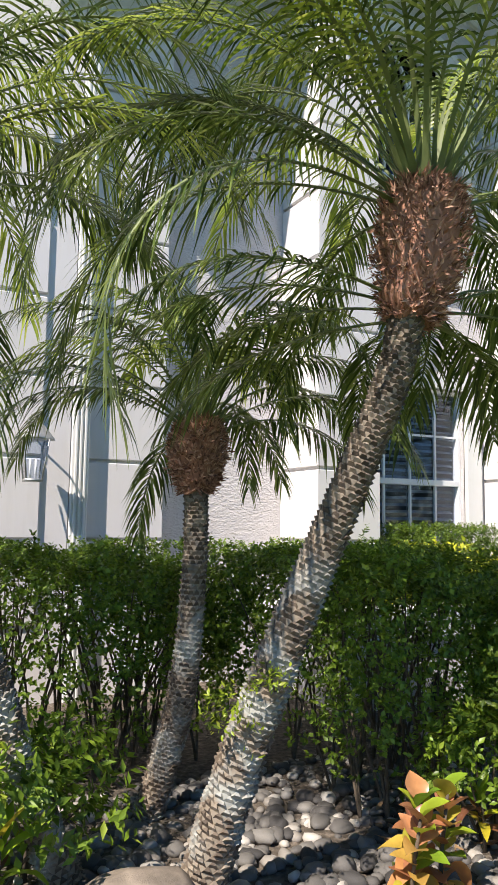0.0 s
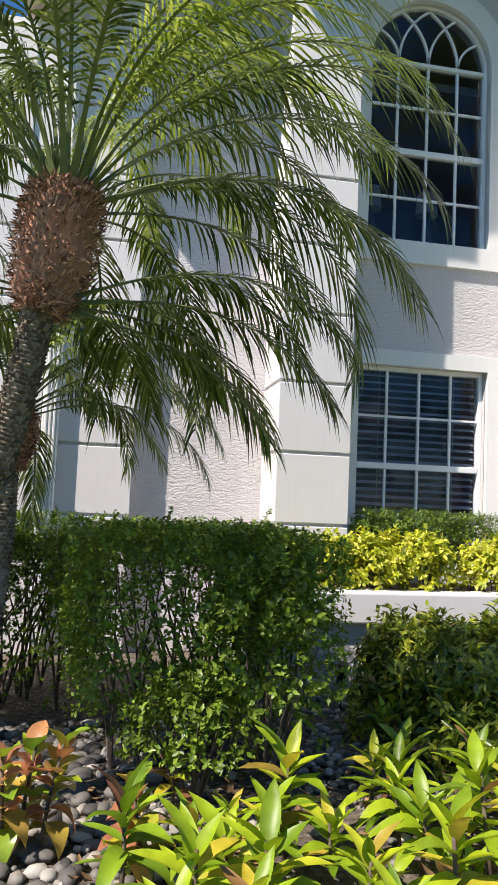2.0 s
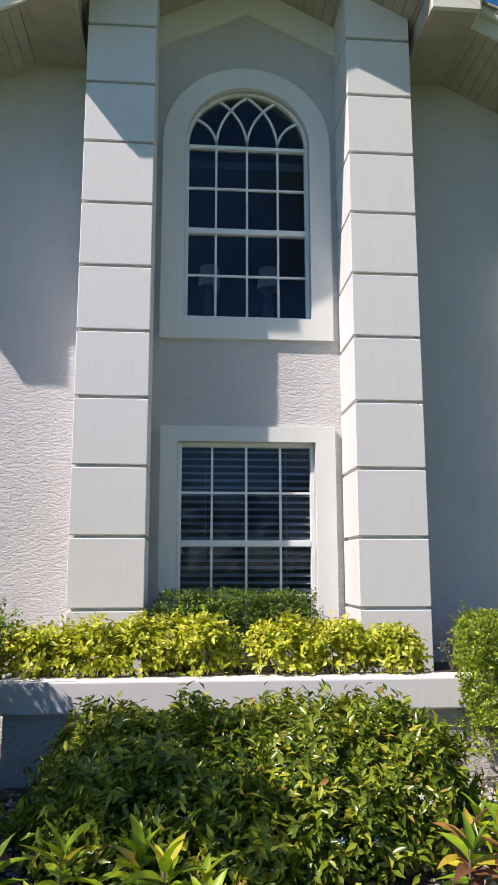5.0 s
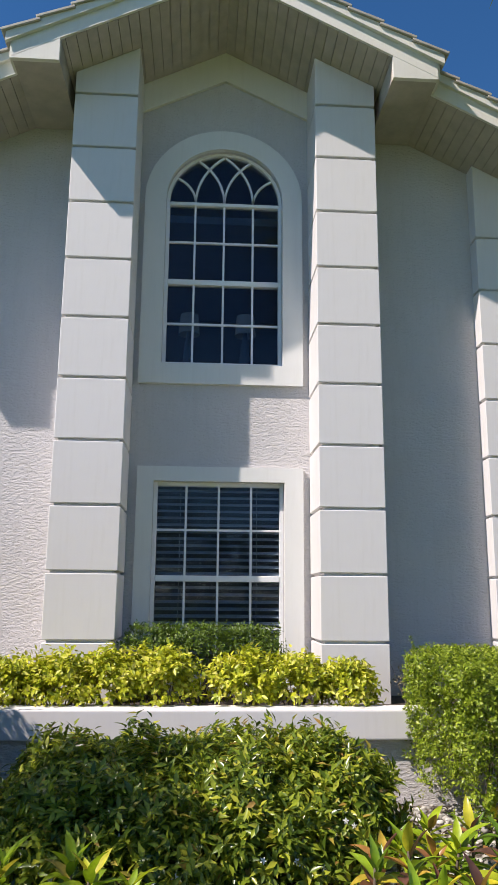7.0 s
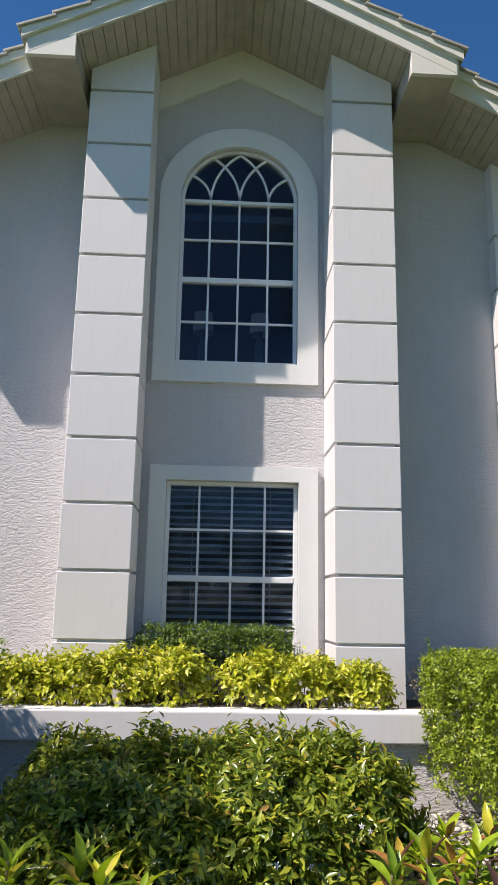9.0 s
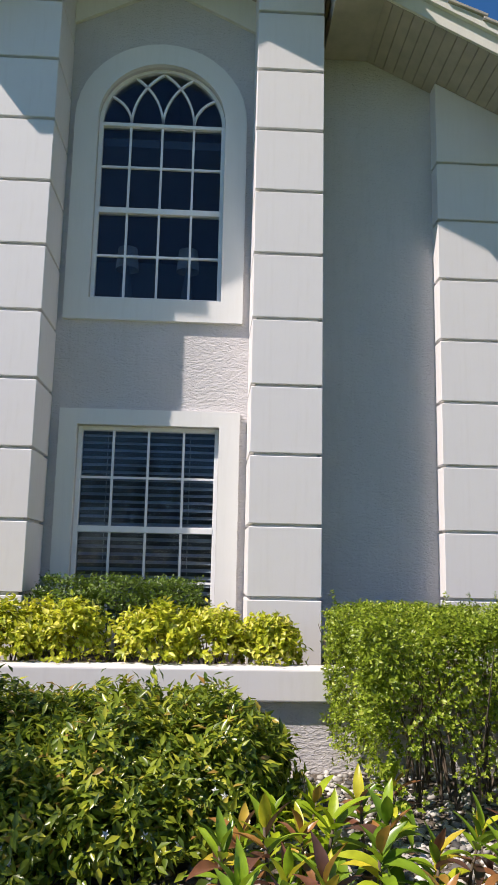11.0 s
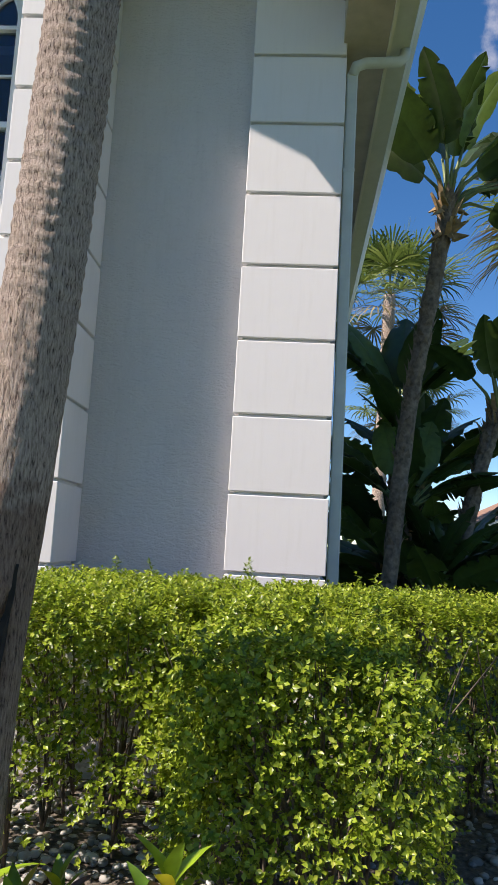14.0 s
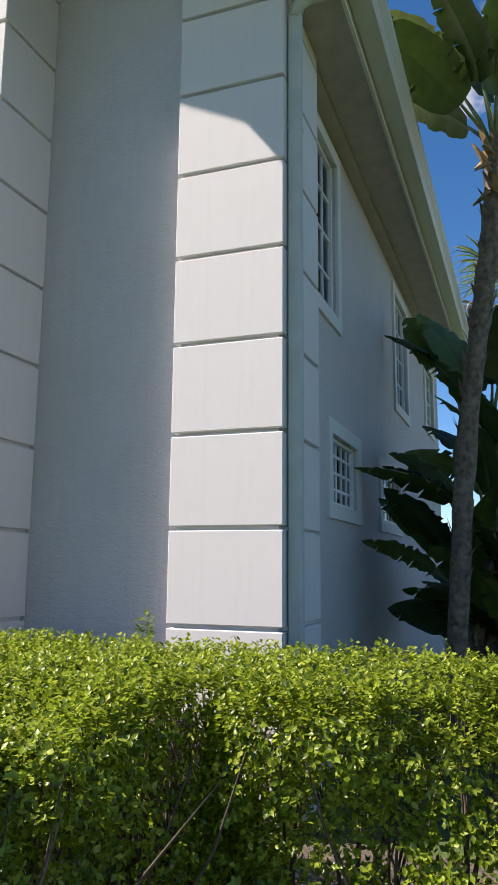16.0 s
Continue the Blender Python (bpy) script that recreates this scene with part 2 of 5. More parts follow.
def rpart(name, bm, m, label=""):
    bm.transform(ROOF_INV)
    return part(name, bm, m, roof, label)


for s in (-1, 1):
    # rake boards of the projecting gable: board, band, drip edge
    rpart("fascia", rake_board(s, HALF, Y_RAKE, 0.17, 0.03, 0.0), M_FASCIA)
    rpart("fascia", rake_board(s, HALF + 0.06, Y_RAKE - 0.032, 0.10, 0.04, 0.165), M_FASCIA)
    rpart("fascia", rake_board(s, HALF2, Y_RAKE2, 0.17, 0.03, 0.0, HALF - 0.2), M_FASCIA)
    rpart("fascia", rake_board(s, HALF2 + 0.06, Y_RAKE2 - 0.032, 0.10, 0.04, 0.165, HALF - 0.2), M_FASCIA)
    # boxed ends
    for half, y, w in ((HALF, Y_RAKE, 0.46), (HALF2, Y_RAKE2, 0.40)):
        zb = RIDGE - PITCH * half - 0.02 if half == HALF else 5.66
        pts = [(XC + s * (half - w), zb), (XC + s * half, zb), (XC + s * half, soffit_z(XC + half) + 0.01), (XC + s * (half - w), soffit_z(XC + half - w) + 0.01)]
        rpart("boxed_end", prism(pts, y - 0.028, y + 0.02), M_FASCIA)
        pts2 = [(XC + s * (half - w), zb + 0.01), (XC + s * half, zb + 0.01), (XC + s * half, soffit_z(XC + half) + 0.005), (XC + s * (half - w), soffit_z(XC + half - w) + 0.005)]
        y_end = 6.07 if half == HALF else 16.9
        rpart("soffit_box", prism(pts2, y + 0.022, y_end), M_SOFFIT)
    # side end board of the projecting gable
    zb = RIDGE - PITCH * HALF
    rpart("fascia", box(*sorted((XC + s * HALF, XC + s * (HALF + 0.03))), Y_RAKE, Y_RAKE2 + 0.2, zb, zb + 0.2), M_FASCIA)
    # deck
    for a, b, y0 in ((0, HALF, Y_RAKE), (HALF, HALF2, Y_RAKE2)):
        za, zb = RIDGE - PITCH * a + 0.05, RIDGE - PITCH * b + 0.05
        pts = [(XC + s * a, za), (XC + s * b, zb), (XC + s * b, zb + 0.16), (XC + s * a, za + 0.16)]
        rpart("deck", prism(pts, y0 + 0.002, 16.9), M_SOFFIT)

rpart("soffit_box", box(8.20, XC + HALF2 - 0.402, 6.81, 16.9, 5.64, 5.70), M_SOFFIT)
# soffit boards: narrow strips with open joints, one mesh for each slope
for s in (-1, 1):
    for a0, a1, y0, y1 in ((0.0, HALF - 0.46, Y_RAKE + 0.004, Y_WALL), (HALF - 0.02, HALF2 - 0.40, Y_RAKE2 + 0.004, Y_WALL)):
        bm = bmesh.new()
        a = a0
        while a < a1 - 0.02:
            b = min(a + 0.102, a1)
            pts = [(XC + s * a, RIDGE - PITCH * a), (XC + s * (b - 0.006), RIDGE - PITCH * (b - 0.006)), (XC + s * (b - 0.006), RIDGE - PITCH * (b - 0.006) + 0.02), (XC + s * a, RIDGE - PITCH * a + 0.02)]
            t = prism(pts, y0, y1)
            me = bpy.data.meshes.new("tmp")
            t.to_mesh(me)
            bm.from_mesh(me)
            bpy.data.meshes.remove(me)
            t.free()
            a = b
        rpart("soffit", bm, M_SOFFIT, "cream ribbed soffit boards, darkened for the eave shade")
    # tiles along the rakes
    for a0, a1, y0 in ((0.0, HALF + 0.1, Y_RAKE - 0.10), (HALF + 0.1, HALF2 + 0.1, Y_RAKE2 - 0.10)):
        shared = None
        a = a1
        while a > a0 + 0.05:
            for row in range(3 if a0 == 0 else 2):
                if shared is None:
                    b = bmesh.new()
                    add_box(b, -0.40, 0.0, 0.0, 0.318, 0.0, 0.032, 0.005)
                    b.transform(Matrix.Rotation(s * math.atan(PITCH) * 0.80, 4, "Y") if s > 0 else Matrix.Rotation(math.pi, 4, "Z") @ Matrix.Rotation(math.atan(PITCH) * 0.80, 4, "Y"))
                    shared = mesh_of(b, "roof_tile", M_TILE)
                t = new("roof_tile", shared)
                t.parent = roof
                z = RIDGE - PITCH * a + 0.275
                yy = y0 + 0.325 * row + (0.318 if s < 0 else 0)
                t.location = Vector((XC + s * a, yy, z)) - roof.location
            a -= 0.33

# frieze band under the soffit inside the gable
fz = prism([(3.929, soffit_z(3.929) - 0.35), (XC, RIDGE - 0.37), (5.815, soffit_z(5.815) - 0.35), (5.815, soffit_z(5.815)), (XC, RIDGE), (3.929, soffit_z(3.929))], Y_WALL - 0.045, Y_WALL - 0.002)
frieze = part("trim", fz, M_FASCIA)
tagged(frieze, "cream frieze board under the gable soffit", "trim", kind="structure")

# ---- gutter and downpipe ----
GX, GZ = XC + HALF2, 5.66
gutter = thing("gutter", "pale metal gutter along the side eave with a downpipe", "gutter", (GX, Y_RAKE2, GZ), kind="structure")
prof = [(0.0, 0.02), (0.085, 0.02), (0.10, 0.06), (0.125, 0.10), (0.125, 0.15), (0.115, 0.15), (0.112, 0.105), (0.088, 0.065), (0.078, 0.032), (0.01, 0.032), (0.01, 0.14), (0.0, 0.14)]
part("trough", prism([(x * 1.9 + 0.004, z * 1.35 + 0.03) for x, z in prof], -0.02, 11.7), M_GUTTER, gutter)
part("fascia_board", box(-0.03, -0.002, 0.03, 11.7, -0.02, 0.28), M_FASCIA, gutter)
for y in np.arange(0.4, 11.6, 0.75):
    part("bracket", box(0.0, 0.225, float(y), float(y) + 0.02, 0.215, 0.222), M_GUTTER, gutter)


PIPE_Y = Y_SIDE + 0.085


def rounded_box(x0, x1, y0, y1, z0, z1, c=0.010):
    """An upright tube of rectangular section with cut corners."""
    ring = [(x0 + c, y0), (x1 - c, y0), (x1, y0 + c), (x1, y1 - c), (x1 - c, y1), (x0 + c, y1), (x0, y1 - c), (x0, y0 + c)]
    bm = bmesh.new()
    lo = [bm.verts.new((x, y, z0)) for x, y in ring]
    hi = [bm.verts.new((x, y, z1)) for x, y in ring]
    for k in range(8):
        bm.faces.new((lo[k], lo[(k + 1) % 8], hi[(k + 1) % 8], hi[k]))
    bm.faces.new(lo[::-1])
    bm.faces.new(hi)
    return bm


def square_pipe(pts, w, d):
    bm = bmesh.new()
    tube(bm, pts, [w] * len(pts), 12)
    return bm


pipe = thing("downpipe", "grey-green painted metal downpipe at the house corner", "downpipe", (8.52, PIPE_Y, 0.05))
o = pipe.location
path = [Vector(p) - o for p in [(8.97, 6.05, 5.72), (8.965, 6.05, 5.65), (8.92, 6.04, 5.60), (8.63, 5.99, 5.55), (8.55, PIPE_Y, 5.52), (8.52, PIPE_Y, 5.42), (8.52, PIPE_Y, 0.05)]]
part("elbow", square_pipe(path[:6], 0.047, 0.03), M_PIPE, pipe)
part("pipe_length", rounded_box(-0.045, 0.047, -0.03, 0.04, 0.0, path[5].z + 0.02), M_PIPE, pipe)
for z in (0.5, 4.5):
    part("strap", box(-0.047, 0.049, -0.0315, 0.042, z, z + 0.028), M_PIPE, pipe)


# ---- windows ----
def bar(x0, z0, x1, z1, y, w=0.022, d=0.03):
    """A straight glazing bar in the plane of the wall."""
    a, b = Vector((x0, 0, z0)), Vector((x1, 0, z1))
    n = Vector((-(b - a).z, 0, (b - a).x)).normalized() * w / 2
    return prism([(p.x, p.z) for p in (a - n, b - n, b + n, a + n)], y - d, y)


def arc_bar(pts, y, w=0.022, d=0.03):
    left, right = [], []
    for k, (x, z) in enumerate(pts):
        x0, z0 = pts[max(k - 1, 0)]
        x1, z1 = pts[min(k + 1, len(pts) - 1)]
        n = Vector((-(z1 - z0), x1 - x0)).normalized() * w / 2
        left.append((x + n.x, z + n.y))
        right.append((x - n.x, z - n.y))
    return prism(left + right[::-1], y - d, y)


def front_window(name, label, x0, x1, z0, z1, y, arched=False):
    w = thing(name, label, "window", ((x0 + x1) / 2, y, z0), kind="structure")
    inv = Matrix.Translation(-w.location)

    def add(nm, bm, m, lab=""):
        bm.transform(inv)
        return part(nm, bm, m, w, lab)
    f = 0.04
    for a in (x0, x1 - f):
        add("frame", box(a, a + f, y - 0.045, y + 0.03, z0, z1, 0.004), M_FRAME)
    mid = (z0 + z1) / 2
    for zz in (z0, mid - 0.03, z1 - f):
        add("rail", box(x0 + f, x1 - f, y - 0.05, y + 0.03, zz, zz + (0.06 if zz == mid - 0.03 else f), 0.004), M_FRAME)
    xs = [x0 + (x1 - x0) * k / 4 for k in range(5)]
    for k in (1, 2, 3):
        for lo, hi in ((z0 + f, mid - 0.03), (mid + 0.03, z1 - f)):
            add("glazing_bar", bar(xs[k], lo, xs[k], hi, y), M_FRAME)
    for zz in ((z0 + mid) / 2, (mid + z1) / 2):
        add("glazing_bar", bar(x0 + f, zz, x1 - f, zz, y + 0.001, d=0.028), M_FRAME)
    rows = [z0 + f, (z0 + mid) / 2, mid, (mid + z1) / 2, z1 - f]
    for k in range(4):
        for j in range(4):
            g = add("pane", box(xs[k] + 0.002, xs[k + 1] - 0.002, y - 0.004, y, rows[j] + 0.002, rows[j + 1] - 0.002), M_GLASS)
            g.visible_shadow = False
    if arched:
        c, r = (x0 + x1) / 2, (x1 - x0) / 2
        hv = 0.965

        def on(u, h):
            return (c + r * u, z1 + r * hv * h)
        ring = [on(math.cos(math.pi * k / 28), math.sin(math.pi * k / 28)) for k in range(29)]
        add("arch_frame", arc_bar([(c + (px - c) * 0.975, z1 + (pz - z1) * 0.975) for px, pz in ring], y + 0.02, 0.036, 0.065), M_FRAME)
        for u0, sg, rho in ((-0.5, -1, 0.52), (-0.5, 1, 1.12), (0, -1, 1.0), (0, 1, 1.0), (0.5, -1, 1.12), (0.5, 1, 0.52)):
            pts = []
            for k in range(15):
                ang = math.pi / 2 * k / 14
                u, h = u0 + sg * rho * (1 - math.cos(ang)), rho * math.sin(ang)
                if u * u + h * h > 0.97:
                    break
                pts.append(on(u, h))
            add("tracery_bar", arc_bar(pts, y, 0.022), M_FRAME)
        g = add("pane", prism([on(0.97 * math.cos(math.pi * k / 28), 0.97 * math.sin(math.pi * k / 28)) for k in range(29)], y - 0.004, y), M_GLASS)
        g.visible_shadow = False
    return w


front_window("window_1", "white-framed sash window with sixteen panes above the planter", 4.19, 5.545, 0.80, 2.775, 6.185)
front_window("window_2", "tall arched white window with gothic glazing bars", 4.225, 5.525, 4.04, 5.97, 6.17, True)
tr = part("window_trim", plate(rect(4.02, 5.742, 0.62, 2.925), [LOW], Y_WALL - 0.05, Y_WALL + 0.01), M_TRIM)
tagged(tr, "broad white stucco surround of the lower window", "trim", kind="structure")
big_arch = arch(3.99, 5.745, 3.82, 5.97)
big_arch = [(x, z if z <= 5.97 else 5.97 + (z - 5.97) * 1.01) for x, z in big_arch]
tr = part("window_trim", plate(big_arch, [UP], Y_WALL - 0.05, Y_WALL + 0.01), M_TRIM)
tagged(tr, "broad white stucco surround of the arched window", "trim", kind="structure")

blind = thing("window_blind", "dark horizontal slatted blind lowered behind the glass", "blind", (4.87, 6.25, 0.8))
slat = None
for k in range(27):
    if slat is None:
        b = box(-0.64, 0.64, -0.030, 0.030, -0.0015, 0.0015)
        b.transform(Matrix.Rotation(radians(30), 4, "X"))
        slat = mesh_of(b, "slat", M_BLIND)
    ob = new("slat", slat)
    ob.parent = blind
    ob.location = (0, 0, 0.04 + k * 0.0715)
for x in (-0.4, 0.0, 0.4):
    part("cord", box(x - 0.003, x + 0.003, -0.03, -0.026, 0.0, 1.95), M_BLIND, blind)

M_SHADE = mat("lampshade_cloth", plain((0.75, 0.75, 0.74), 0.8, var=0.05))
for x in (4.50, 5.16):
    lamp = thing("table_lamp", "white drum-shaded table lamp inside the upper window, coloured dim", "lamp", (x, 6.75, 3.3), "lamps behind the arched window")
    b = bmesh.new()
    tube(b, [(0, 0, 1.32), (0, 0, 1.56)], [0.125, 0.105], 20, cap=False)
    # white linen coloured grey, and the stand dark, for the unlit room
    part("shade", b, mat("dimmed_linen", plain((0.30, 0.30, 0.31), 0.8, var=0.05)), lamp)
    b = bmesh.new()
    tube(b, [(0, 0, 0), (0, 0, 0.02), (0, 0, 0.04), (0, 0, 0.8), (0, 0, 1.0), (0, 0, 1.2), (0, 0, 1.4)], [0.14, 0.14, 0.03, 0.03, 0.07, 0.05, 0.01], 14)
    part("stand", b, M_ROOM, lamp)


def side_window(k, y0, y1, z0, z1, cols, rows):
    w = thing("window_%d" % k, "white-framed side window with glazing bars in a raised surround", "window", (8.24, y0, z0), kind="structure")
    t = 0.13
    b = plate(rect(y0 - t, y1 + t, z0 - t, z1 + t), [rect(y0, y1, z0, z1)], 8.295, 8.33, "x")
    b.transform(Matrix.Translation(-w.location))
    part("surround", b, M_TRIM, w)
    b = plate(rect(y0, y1, z0, z1), [rect(y0 + 0.035, y1 - 0.035, z0 + 0.035, z1 - 0.035)], 8.21, 8.27, "x")
    b.transform(Matrix.Translation(-w.location))
    part("frame", b, M_FRAME, w)
    for j in range(1, cols):
        yy = (y1 - y0) * j / cols
        part("glazing_bar", box(-0.012, 0.012, yy - 0.01, yy + 0.01, 0.035, z1 - z0 - 0.035), M_FRAME, w)
    for j in range(1, rows):
        zz = (z1 - z0) * j / rows
        part("glazing_bar", box(-0.011, 0.013, 0.035, y1 - y0 - 0.035, zz - 0.011, zz + 0.011), M_FRAME, w)
    g = part("pane", box(-0.004, 0.0, 0.03, y1 - y0 - 0.03, 0.03, z1 - z0 - 0.03), M_GLASS, w)
    g.visible_shadow = False


for k, (y0, y1, z0, z1) in enumerate(SIDE_WINDOWS):
    tall = z1 - z0 > 1
    side_window(k + 3, y0, y1, z0, z1, 3 if tall else 5, 4)

# ---- rustication lines on the wing and its corner strip ----
for k in range(0, 8):
    lo = JOINT + COURSE * (k - 1) + 0.014
    b = box(-8, 1.03, 5.80, 5.828, lo, lo + COURSE - 0.028, 0.008)
    ob = part("block_course", b, M_COL, wing)
strip = part("corner_strip", box(1.258, 1.40, 5.82, 5.905, -0.1, 5.6, 0.01), M_TRIM)
tagged(strip, "white fluted corner strip beside the entrance wing", "trim", kind="structure")
for x in (1.295, 1.33, 1.365):
    part("flute", box(x - 0.01, x + 0.01, 5.805, 5.818, -0.1, 5.6, 0.004), M_TRIM, strip)

# ---- wall lantern ----
M_IRON = mat("lantern_metal", plain((0.42, 0.43, 0.42), 0.45, metal=0.6))
lan = thing("wall_lantern", "grey metal wall lantern with clear glass panes", "lantern", (0.92, 5.56, 1.62))
b = bmesh.new()
tube(b, [(0, 0, 0.0), (0, 0, 0.02)], [0.085, 0.085], 4)
part("base", b, M_IRON, lan)
for sx in (-1, 1):
    for sy in (-1, 1):
        b = bmesh.new()
        tube(b, [(sx * 0.055, sy * 0.055, 0.02), (sx * 0.09, sy * 0.09, 0.30)], 0.006, 6)
        part("post", b, M_IRON, lan)
b = bmesh.new()
tube(b, [(0, 0, 0.30), (0, 0, 0.32), (0, 0, 0.42), (0, 0, 0.44), (0, 0, 0.47), (0, 0, 0.50)], [0.15, 0.145, 0.06, 0.03, 0.03, 0.005], 4)
b.transform(Matrix.Rotation(radians(45), 4, "Z") @ Matrix.Identity(4))
part("roof_cap", b, M_IRON, lan)
b = bmesh.new()
tube(b, [(0, 0, 0.46), (0, 0.10, 0.50), (0, 0.22, 0.40), (0, 0.24, 0.30)], 0.008, 6)
part("bracket", b, M_IRON, lan)
for sx in (-0.02, 0.02):
    b = bmesh.new()
    tube(b, [(sx, 0, 0.02), (sx, 0, 0.16)], 0.009, 8)
    part("candle", b, M_SHADE, lan)
for ang in range(4):
    b = bmesh.new()
    vs = [b.verts.new(v) for v in ((-0.055, -0.055, 0.02), (0.055, -0.055, 0.02), (0.09, -0.09, 0.30), (-0.09, -0.09, 0.30))]
    b.faces.new(vs)
    bmesh.ops.solidify(b, geom=b.faces[:], thickness=0.003)
    b.transform(Matrix.Rotation(ang * math.pi / 2, 4, "Z"))
    g = part("pane", b, M_GLASS, lan)
    g.visible_shadow = False

# ---- planter ----
planter = thing("planter", "raised stucco garden planter with a smooth white coping", "planter", (2.97, 4.66, 0), kind="structure")
M_SOIL = mat("dark_soil", plain((0.06, 0.045, 0.035), 0.95, var=0.4, scale=40, bstr=0.6))
part("wall", box(0, 4.9, 0, 0.2, -0.1, 0.50), M_WALL, planter, "textured pale stucco wall")
part("wall", box(0, 0.2, 0.2, 1.40, -0.1, 0.50), M_WALL, planter)
part("coping", box(-0.06, 4.9, -0.07, 0.22, 0.503, 0.73, 0.012, 2), M_COL, planter, "smooth white coping")
part("coping", box(-0.06, 0.22, 0.223, 1.40, 0.503, 0.73, 0.012, 2), M_COL, planter)
part("soil", box(0.2, 4.9, 0.2, 1.40, 0.2, 0.66), M_SOIL, planter)

# ---- foliage ----
RNG = np.random.default_rng(7)


def leaf_mat(name, stops, rough=0.42, trans=0.32, veins=False, use_obj=False, fine=25):
    def build(nt, p):
        src = rnd(nt) if use_obj else island(nt)
        c = ramp(nt, src, stops)
        n = noise_tex(nt, fine, 3)
        k = ramp(nt, n, [(0.3, (0.75, 0.75, 0.75)), (0.7, (1.15, 1.15, 1.1))])
        col = mix_rgb(nt, 1.0, c, k, "MULTIPLY")
        nt.links.new(col, p.inputs["Base Color"])
        p.inputs["Roughness"].default_value = rough
        t = nt.nodes.new("ShaderNodeBsdfTranslucent")
        nt.links.new(col, t.inputs[0])
        mx = nt.nodes.new("ShaderNodeMixShader")
        mx.inputs[0].default_value = trans
        nt.links.new(p.outputs[0], mx.inputs[1])
        nt.links.new(t.outputs[0], mx.inputs[2])
        nt.links.new(mx.outputs[0], nt.nodes["Material Output"].inputs[0])
    return mat(name, build)


M_HEDGE = leaf_mat("hedge_leaf", rough=0.36, trans=0.42, stops=[(0.0, (0.08, 0.13, 0.014)), (0.4, (0.24, 0.33, 0.028)), (0.8, (0.39, 0.50, 0.045)), (1.0, (0.50, 0.54, 0.09))])
# shaded copy of the hedge leaf: palm shade is put into its colour
M_HEDGE_SHADED = leaf_mat("hedge_leaf_shaded", [(0.0, (0.09, 0.16, 0.018)), (0.6, (0.18, 0.29, 0.028)), (0.92, (0.28, 0.41, 0.045)), (1.0, (0.38, 0.46, 0.07))])
M_SHRUB = leaf_mat("shrub_leaf", [(0.0, (0.08, 0.14, 0.014)), (0.6, (0.17, 0.28, 0.025)), (1.0, (0.30, 0.40, 0.05))])
M_JASMINE = leaf_mat("jasmine_leaf", [(0.0, (0.06, 0.11, 0.012)), (0.45, (0.17, 0.24, 0.025)), (0.75, (0.34, 0.40, 0.035)), (0.96, (0.52, 0.52, 0.06)), (1.0, (0.42, 0.24, 0.07))], 0.28)
M_GOLD = leaf_mat("golden_leaf", [(0.0, (0.26, 0.33, 0.02)), (0.4, (0.48, 0.52, 0.03)), (0.8, (0.70, 0.68, 0.06)), (1.0, (0.80, 0.74, 0.20))])
M_BOX = leaf_mat("boxwood_leaf", [(0.0, (0.05, 0.10, 0.012)), (0.7, (0.14, 0.23, 0.025)), (1.0, (0.24, 0.34, 0.04))])
M_FROND = leaf_mat("palm_leaflet", [(0.0, (0.05, 0.085, 0.02)), (0.6, (0.16, 0.225, 0.05)), (1.0, (0.32, 0.38, 0.11))], 0.28, 0.32, fine=4)
M_FROND_NEW = leaf_mat("palm_leaflet_young", [(0.0, (0.26, 0.37, 0.05)), (1.0, (0.52, 0.58, 0.12))], 0.27, 0.38, fine=4)
M_CROT = leaf_mat("croton_leaf_green", [(0.0, (0.14, 0.25, 0.015)), (0.5, (0.32, 0.45, 0.02)), (0.85, (0.46, 0.55, 0.03)), (0.95, (0.58, 0.48, 0.05)), (1.0, (0.28, 0.14, 0.06))], 0.42, 0.35, use_obj=True, fine=14)
M_CROT_MIX = leaf_mat("croton_leaf_mixed", [(0.0, (0.10, 0.20, 0.02)), (0.55, (0.30, 0.45, 0.03)), (0.68, (0.62, 0.54, 0.04)), (0.78, (0.42, 0.20, 0.06)), (0.88, (0.20, 0.08, 0.05)), (1.0, (0.09, 0.05, 0.04))], 0.32, 0.3, use_obj=True, fine=14)
M_CROT_RED = leaf_mat("croton_leaf_orange", [(0.0, (0.16, 0.32, 0.03)), (0.3, (0.36, 0.45, 0.04)), (0.45, (0.60, 0.42, 0.08)), (0.75, (0.58, 0.26, 0.12)), (1.0, (0.36, 0.14, 0.09))], 0.32, 0.3, use_obj=True, fine=14)
M_BANANA = leaf_mat("paddle_leaf", [(0.0, (0.03, 0.06, 0.015)), (0.7, (0.055, 0.10, 0.02)), (1.0, (0.16, 0.24, 0.05))], 0.4, 0.2, use_obj=True, fine=8)
M_STEM = mat("brown_stem", plain((0.11, 0.085, 0.06), 0.9, var=0.35, scale=40))
M_PETIOLE = mat("green_stalk", plain((0.16, 0.20, 0.07), 0.55, var=0.2, scale=12))
M_FLOWER = mat("white_petal", plain((0.85, 0.85, 0.8), 0.6, var=0.05))


def waves(seed, scale, n=14):
    r = np.random.default_rng(seed)
    k = r.normal(size=(n, 3)) * scale
    ph = r.uniform(0, 6.28, n)
    return lambda P: np.sin(P @ k.T + ph).sum(1) / math.sqrt(n / 2)


def unit(v):
    return v / np.maximum(np.linalg.norm(v, axis=-1, keepdims=True), 1e-9)


